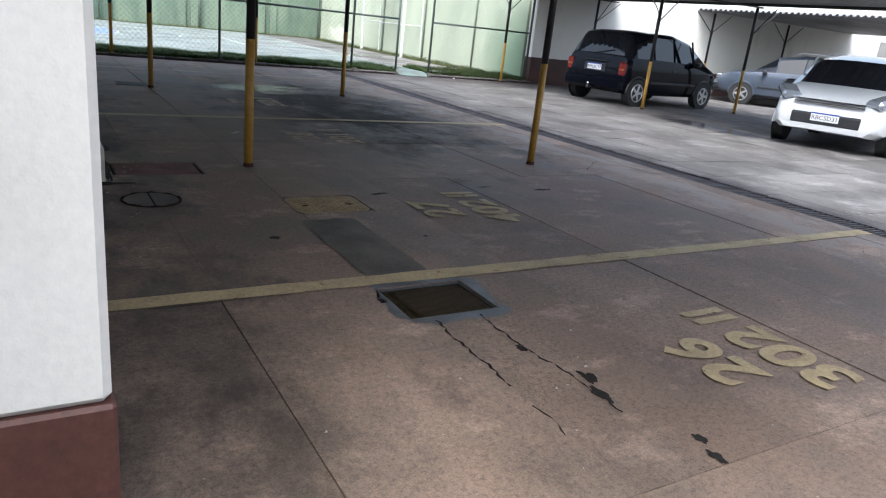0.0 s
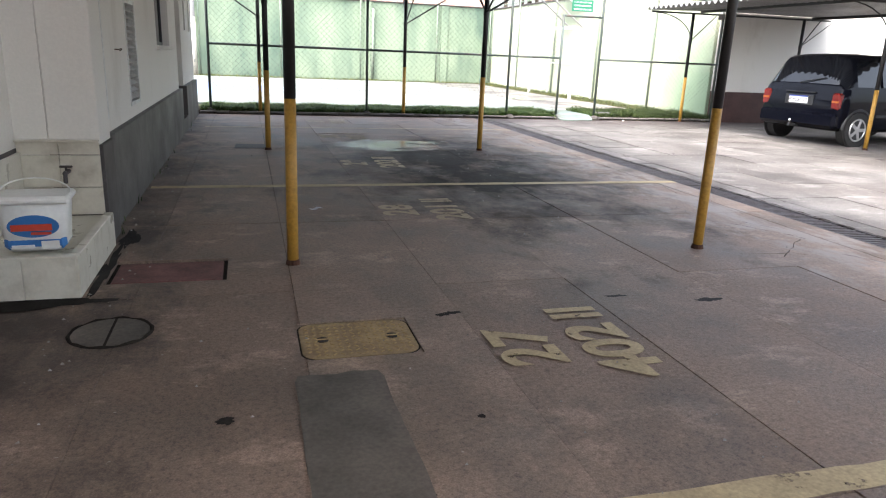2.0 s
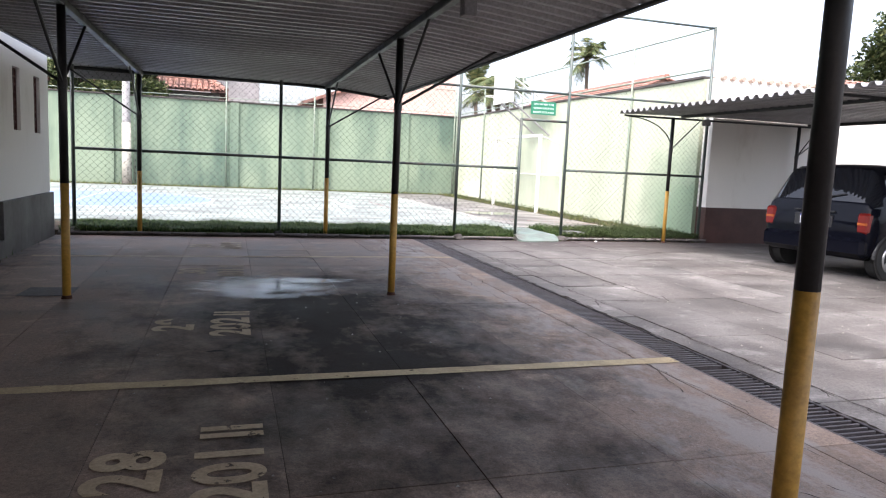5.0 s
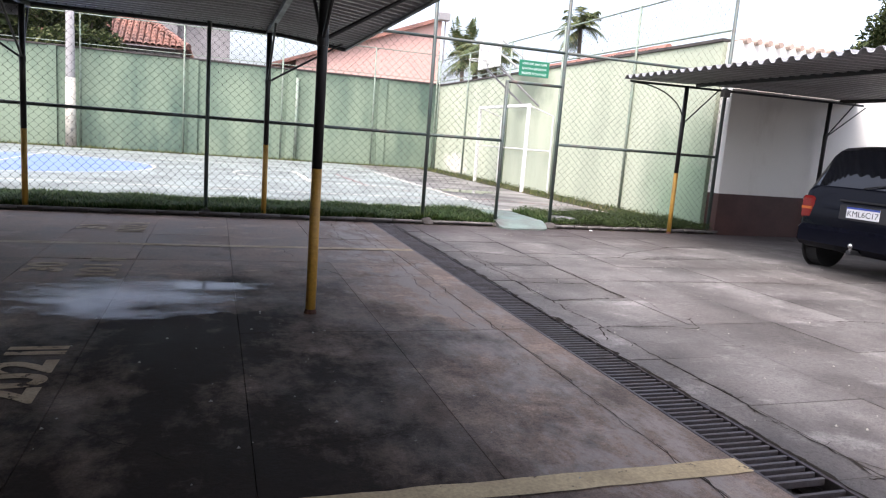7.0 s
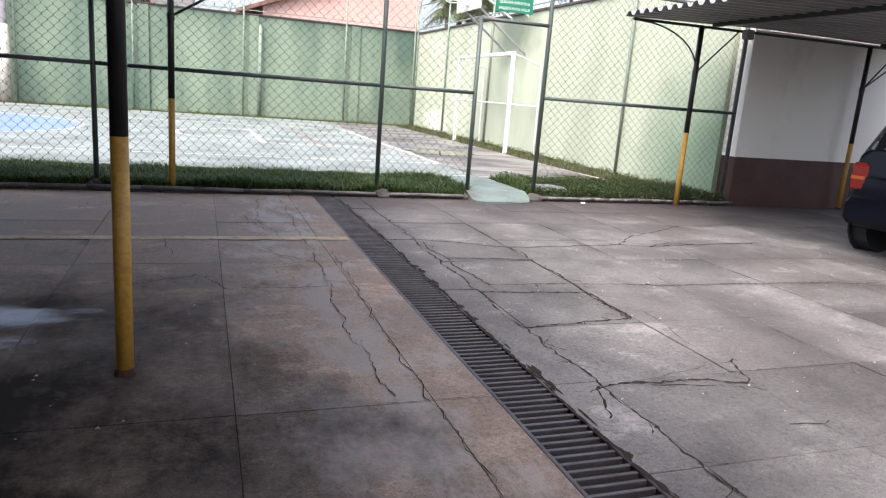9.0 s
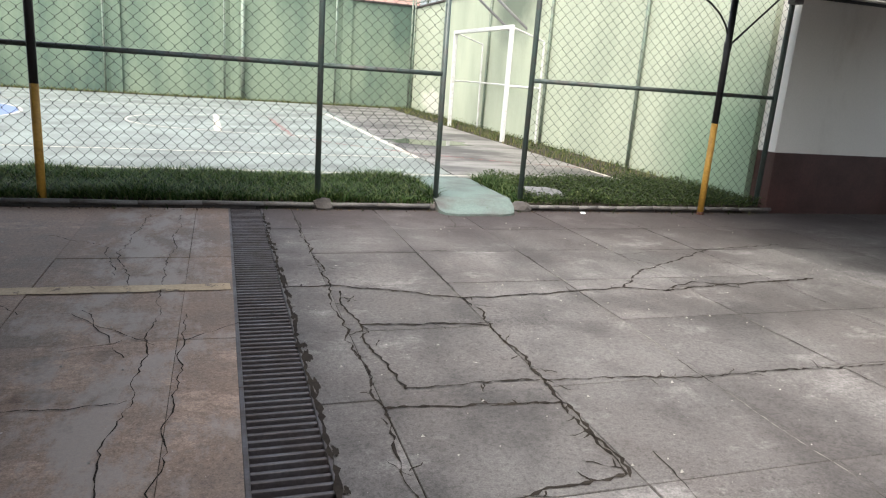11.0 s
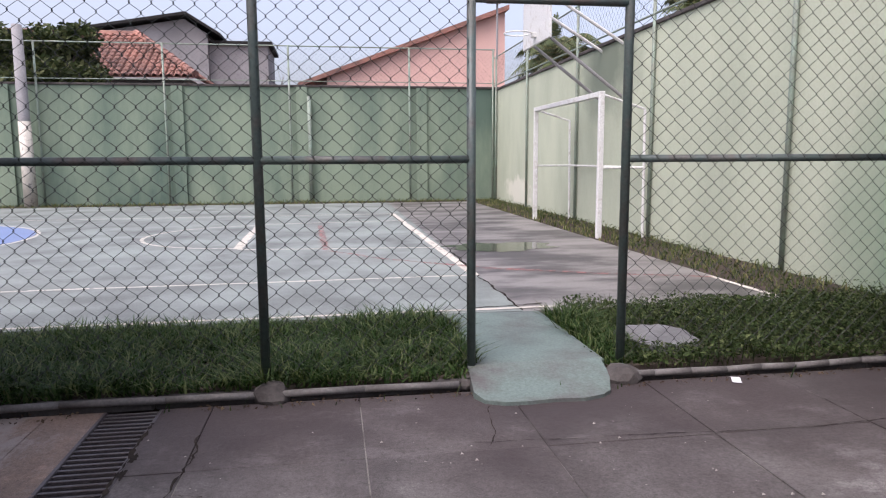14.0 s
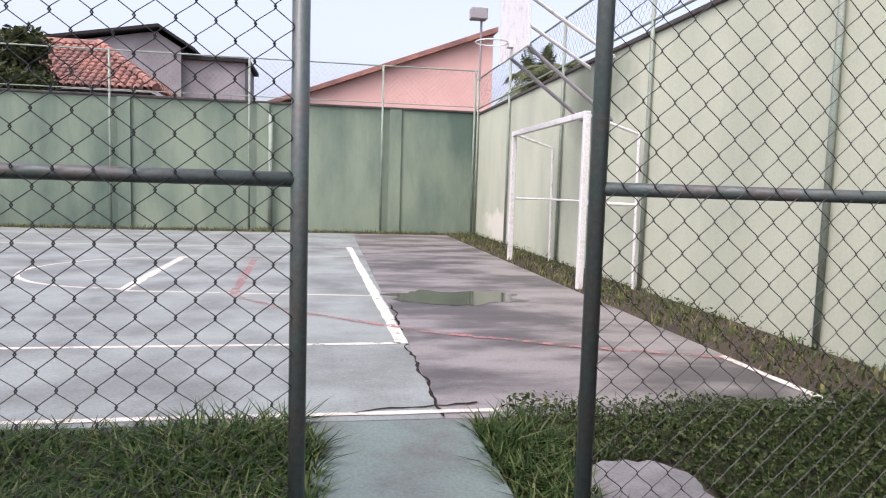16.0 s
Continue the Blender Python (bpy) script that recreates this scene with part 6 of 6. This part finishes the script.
# ---- cars ----
def car(name, x, y, heading, L, W, H, wheelbase, rear_over, stations, paint, label, wheel_r, belt_frac=0.58, plate="", rear_plate=True, kind="hatch"):
    """A car heading along +x of its own axes, its rear axle at the origin. stations: distance from the rear bumper, bottom, belt and roof heights, width share, roof width share."""
    c = base(name, x, y, 0, heading)
    x_off = -rear_over
    rows, sec = [], 11
    for sx, zb, zbelt, zroof, fw, fr in stations:
        hw, hr = W / 2 * fw, W / 2 * fr
        g = zroof - zbelt
        pts = [(0, zb), (hw * 0.86, zb), (hw * 0.97, zb + 0.07), (hw * 1.0, zb + 0.45 * (zbelt - zb)), (hw * 0.985, zb + 0.8 * (zbelt - zb)), (hw * 0.95, zbelt), (hw * 0.94, zbelt + 0.08 * g), (hr + (hw * 0.94 - hr) * 0.18, zbelt + 0.82 * g), (hr * 0.93, zbelt + 0.94 * g), (hr * 0.5, zbelt + 0.99 * g), (0, zroof)]
        rows.append([(x_off + sx, a, b) for a, b in pts])
    verts, body, glass = [], [], {}
    for r in rows:
        verts += r
        verts += [(a, -b, z) for a, b, z in r]
    per = 2 * sec

    side_glass = [i for i in range(len(stations) - 1) if stations[i][3] - stations[i][2] > 0.25 and stations[i + 1][3] - stations[i + 1][2] > 0.25 and stations[i + 1][0] - stations[i][0] > 0.28]
    screens = []
    for i in range(len(stations) - 1):
        g0, g1 = stations[i][3] - stations[i][2], stations[i + 1][3] - stations[i + 1][2]
        if abs(g1 - g0) > 0.3:
            screens.append(i)
    for i in range(len(rows) - 1):
        for j in range(sec - 1):
            for s in (0, 1):
                o = i * per + s * sec
                f = (o + j, o + per + j, o + per + j + 1, o + j + 1)
                if s:
                    f = f[::-1]
                if j == 6 and i in side_glass:
                    glass.setdefault(("side_window", i, s), []).append(f)
                elif i in screens and j >= 6:
                    glass.setdefault(("windscreen" if i > len(rows) // 2 else "rear_window", i, 0), []).append(f)
                else:
                    body.append(f)
    for i in (0, len(rows) - 1):
        o = i * per
        ring = [o + j for j in range(sec)] + [o + sec + j for j in range(sec - 2, 0, -1)]
        body.append(tuple(ring if i == 0 else ring[::-1]))
    b = raw("body", verts, body, paint, c, True)
    mod = b.modifiers.new("edges", "EDGE_SPLIT")
    mod.split_angle = radians(38)
    for (nm, i, s), fs in glass.items():
        idx = sorted({k for f in fs for k in f})
        back = {k: n for n, k in enumerate(idx)}
        raw(nm, [verts[k] for k in idx], [tuple(back[k] for k in f) for f in fs], M["glass"], c, True)
        if nm == "side_window":
            q = [verts[k] for f in fs for k in f]
            xa = max(v[0] for v in q)
            sgn = -1 if s else 1
            lo_, hi_ = min(v[2] for v in q), max(v[2] for v in q)
            yl = max(abs(v[1]) for v in q) + 0.002
            yh = min(abs(v[1]) for v in q) + 0.004
            part("window_pillar", bmr((xa, sgn * yl, lo_), (xa - 0.02, sgn * yh, hi_), 0.022, 6), paint, c)
    for ax, sgn in ((0, 1), (0, -1), (wheelbase, 1), (wheelbase, -1)):
        w = part("wheel", bmr((0, -0.09, 0), (0, 0.09, 0), wheel_r, 28), M["tyre"], c)
        w.location = (ax, sgn * (W / 2 - 0.085), wheel_r)
        bm = bmesh.new()
        rod(bm, (0, sgn * 0.088, 0), (0, sgn * 0.095, 0), wheel_r * 0.62, 24)
        part("rim", bm, M["black_plastic"], w)
        for k in range(5):
            a = 2 * math.pi * k / 5 + 0.3
            sp = part("spoke", bmb((-0.028, -0.006, 0.02), (0.028, 0.006, wheel_r * 0.6), 0.004), M["alloy"], w)
            sp.matrix_local = pose(0, sgn * 0.098, 0, 0, math.degrees(a), 0)
        bm = bmesh.new()
        tube(bm, [(wheel_r * 0.63 * math.cos(2 * math.pi * k / 28), sgn * 0.096, wheel_r * 0.63 * math.sin(2 * math.pi * k / 28)) for k in range(29)], 0.014, 6)
        part("rim_ring", bm, M["alloy"], w)
        part("hub", bmr((0, sgn * 0.09, 0), (0, sgn * 0.108, 0), 0.035, 12), M["alloy"], w)
        bm = bmesh.new()
        n = 18
        pts = [((wheel_r + 0.05) * math.cos(math.pi * k / n), 0, (wheel_r + 0.05) * math.sin(math.pi * k / n)) for k in range(n + 1)]
        tube(bm, pts, 0.028, 6)
        ar = part("wheel_arch", bm, M["black_plastic"] if kind == "mpv" else paint, c)
        ar.location = (ax, sgn * (W / 2 - 0.02), wheel_r)
        bm = bmesh.new()
        rod(bm, (0, -0.01, 0), (0, 0.01, 0), wheel_r + 0.045, 24)
        dk = part("arch_gap", bm, M["dark_void"], c)
        dk.location = (ax, sgn * (W / 2 - 0.012), wheel_r + 0.01)
    tagged(c, label, "car")
    for sgn in (-1, 1):
        mr = part("wing_mirror", bmb((-0.06, -0.1, -0.055), (0.06, 0.1, 0.055), 0.03), M["black_plastic"], c)
        mr.location = (wheelbase - 0.52, sgn * (W / 2 + 0.06), H * 0.62)
        for hx in ((0.55 * wheelbase, 0.12 * wheelbase) if kind != "mpv" else (0.5 * wheelbase,)):
            part("door_handle", bmb((hx - 0.08, sgn * W / 2 * 0.985 - 0.02, H * 0.5), (hx + 0.08, sgn * W / 2 * 0.985 + 0.02, H * 0.52), 0.006), M["black_plastic"], c)
    return c


def cars():
    # dark small people carrier, its tail towards the walker
    st = [(0.0, 0.34, 0.62, 0.66, 0.90, 0.78), (0.05, 0.28, 0.90, 0.95, 0.97, 0.84), (0.10, 0.26, 0.96, 1.04, 1.0, 0.84), (0.30, 0.25, 0.96, 1.50, 1.0, 0.77), (0.40, 0.25, 0.96, 1.545, 1.0, 0.76), (0.98, 0.24, 0.96, 1.58, 1.0, 0.77), (1.70, 0.24, 0.95, 1.585, 1.0, 0.77), (2.42, 0.24, 0.94, 1.44, 1.0, 0.74), (2.97, 0.25, 0.94, 1.06, 0.98, 0.72), (3.3, 0.27, 0.84, 0.92, 0.95, 0.70), (3.52, 0.30, 0.68, 0.74, 0.86, 0.66), (3.6, 0.36, 0.56, 0.60, 0.78, 0.6)]
    c = car("car", 12.98, 13.12, 6.0, 3.6, 1.72, 1.58, 2.42, 0.5, st, M["car_dark"], "dark blue-black small people carrier with a tow ball, under the carport", 0.29, kind="mpv")
    t = -0.5
    part("bumper", bmb((t - 0.05, -0.82, 0.30), (t + 0.16, 0.82, 0.56), 0.05), M["car_dark"], c)
    for s in (-1, 1):
        part("tail_light", bmb((t - 0.006, s * 0.745 - 0.085, 0.62), (t + 0.2, s * 0.745 + 0.085, 0.90), 0.03), M["red_lens"], c, "red tail light")
        part("indicator", bmb((t - 0.01, s * 0.745 - 0.07, 0.73), (t + 0.06, s * 0.745 + 0.07, 0.775), 0.01), M["orange_lens"], c)
    part("plate_recess", bmb((t - 0.006, -0.3, 0.66), (t + 0.1, 0.3, 0.84), 0.01), M["black_plastic"], c)
    pl = part("number_plate", bmb((t - 0.016, -0.2, 0.69), (t - 0.008, 0.2, 0.82), 0.003), M["plate"], c)
    part("plate_band", bmb((t - 0.018, -0.2, 0.798), (t - 0.0155, 0.2, 0.82)), M["plate_blue"], c)
    lettering("plate_text", "KML6C17", 0.092, Matrix.Translation((t - 0.0168, 0, 0.742)) @ pose(0, 0, 0, 90, 0, -90), M["ink"], c, 0.0005, 1.0, 0.0)
    part("tow_bar", bmb((t - 0.16, -0.03, 0.28), (t + 0.1, 0.03, 0.33), 0.008), M["black_plastic"], c)
    bm = bmesh.new()
    bmesh.ops.create_uvsphere(bm, u_segments=14, v_segments=8, radius=0.032)
    part("tow_ball", bm, M["chrome"], c, "chrome tow ball", True).location = (t - 0.13, 0, 0.385)
    part("tow_neck", bmr((t - 0.13, 0, 0.32), (t - 0.13, 0, 0.36), 0.018, 8), M["chrome"], c)
    part("wiper", bmr((t + 0.075, 0.1, 1.045), (t + 0.13, -0.38, 1.14), 0.009, 6), M["black_plastic"], c)
    part("tailgate_trim", bmb((t - 0.002, -0.32, 0.875), (t + 0.08, 0.32, 0.895), 0.004), M["black_plastic"], c)
    for s in (-1, 1):
        part("side_strip", bmb((0.4, s * 0.855 - 0.012, 0.50), (2.05, s * 0.855 + 0.012, 0.545), 0.006), M["black_plastic"], c)
        part("headlight", bmb((2.83, s * 0.58 - 0.16, 0.62), (3.0, s * 0.58 + 0.16, 0.76), 0.04), M["clear_lens"], c)
    # slate blue estate behind it
    st = [(0.0, 0.36, 0.62, 0.66, 0.86, 0.7), (0.06, 0.30, 0.88, 0.94, 0.96, 0.8), (0.14, 0.28, 0.95, 1.22, 1.0, 0.78), (0.36, 0.26, 0.95, 1.44, 1.0, 0.75), (0.44, 0.26, 0.95, 1.45, 1.0, 0.75), (1.15, 0.25, 0.95, 1.50, 1.0, 0.76), (1.85, 0.25, 0.94, 1.50, 1.0, 0.76), (2.55, 0.25, 0.93, 1.38, 1.0, 0.74), (3.1, 0.26, 0.92, 0.98, 0.99, 0.76), (3.7, 0.28, 0.84, 0.88, 0.96, 0.74), (4.05, 0.32, 0.66, 0.70, 0.86, 0.7), (4.15, 0.38, 0.54, 0.58, 0.76, 0.6)]
    c = car("car", 21.45, 12.85, 124, 4.15, 1.66, 1.52, 2.45, 0.9, st, M["car_blue"], "slate blue estate car with roof rails, parked by the white wall", 0.29)
    for s in (-1, 1):
        bm = bmesh.new()
        tube(bm, [(-0.4, s * 0.55, 1.44), (-0.25, s * 0.55, 1.55), (1.1, s * 0.55, 1.57), (1.25, s * 0.55, 1.48)], 0.016, 6)
        part("roof_rail", bm, M["alloy"], c)
        part("headlight", bmb((3.02, s * 0.55 - 0.16, 0.62), (3.2, s * 0.55 + 0.16, 0.78), 0.04), M["clear_lens"], c)
        part("side_strip", bmb((0.4, s * 0.825 - 0.012, 0.50), (2.05, s * 0.825 + 0.012, 0.55), 0.006), M["black_plastic"], c)
    part("bumper", bmb((3.08, -0.76, 0.34), (3.28, 0.76, 0.58), 0.06), M["black_plastic"], c)
    # white hatchback, its nose towards the walker
    st = [(0.0, 0.36, 0.66, 0.70, 0.86, 0.7), (0.06, 0.30, 0.92, 0.96, 0.97, 0.8), (0.16, 0.27, 0.98, 1.30, 1.0, 0.76), (0.40, 0.25, 0.98, 1.47, 1.0, 0.74), (0.50, 0.25, 0.98, 1.49, 1.0, 0.74), (1.15, 0.24, 0.96, 1.52, 1.0, 0.75), (1.8, 0.24, 0.95, 1.51, 1.0, 0.75), (2.4, 0.24, 0.94, 1.40, 1.0, 0.74), (3.1, 0.25, 0.93, 0.99, 0.99, 0.76), (3.6, 0.26, 0.80, 0.87, 0.95, 0.72), (3.86, 0.28, 0.62, 0.70, 0.86, 0.66), (3.94, 0.30, 0.46, 0.52, 0.76, 0.6)]
    c = car("car", 15.38, 8.6, 199, 3.94, 1.73, 1.52, 2.47, 0.68, st, M["car_white"], "white hatchback with a black grille, parked beside the puddle", 0.30)
    f = 3.94 - 0.68
    part("grille", bmb((f - 0.2, -0.55, 0.33), (f + 0.012, 0.55, 0.60), 0.07), M["black_plastic"], c)
    for z in (0.70, 0.745):
        part("chrome_strip", bmb((f - 0.16, -0.5, z), (f - 0.02 - (z - 0.7) * 0.8, 0.5, z + 0.018), 0.004), M["chrome"], c)
    part("number_plate", bmb((f + 0.012, -0.2, 0.44), (f + 0.02, 0.2, 0.57), 0.003), M["plate"], c)
    part("plate_band", bmb((f + 0.0195, -0.2, 0.548), (f + 0.022, 0.2, 0.57)), M["plate_blue"], c)
    lettering("plate_text", "RBC5D31", 0.092, Matrix.Translation((f + 0.0212, 0, 0.492)) @ pose(0, 0, 0, 90, 0, 90), M["ink"], c, 0.0005, 1.0, 0.0)
    for s in (-1, 1):
        hl = part("headlight", bmb((-0.28, -0.15, -0.07), (0.16, 0.15, 0.075), 0.05), M["clear_lens"], c, "clear swept-back headlight")
        hl.matrix_local = pose(f - 0.25, s * 0.64, 0.80, 0, 16, s * -28)
        part("fog_lamp", bmb((f - 0.12, s * 0.64 - 0.05, 0.40), (f - 0.06, s * 0.64 + 0.05, 0.47), 0.02), M["clear_lens"], c)


building()
carports()
yard_walls()
kerb()
lawn_beds()
fence()
court()
goal()
houses()
cars()
wash_corner()
covers()
greenery()
plants()
drain()
painted_lines()
cracks()
pave()
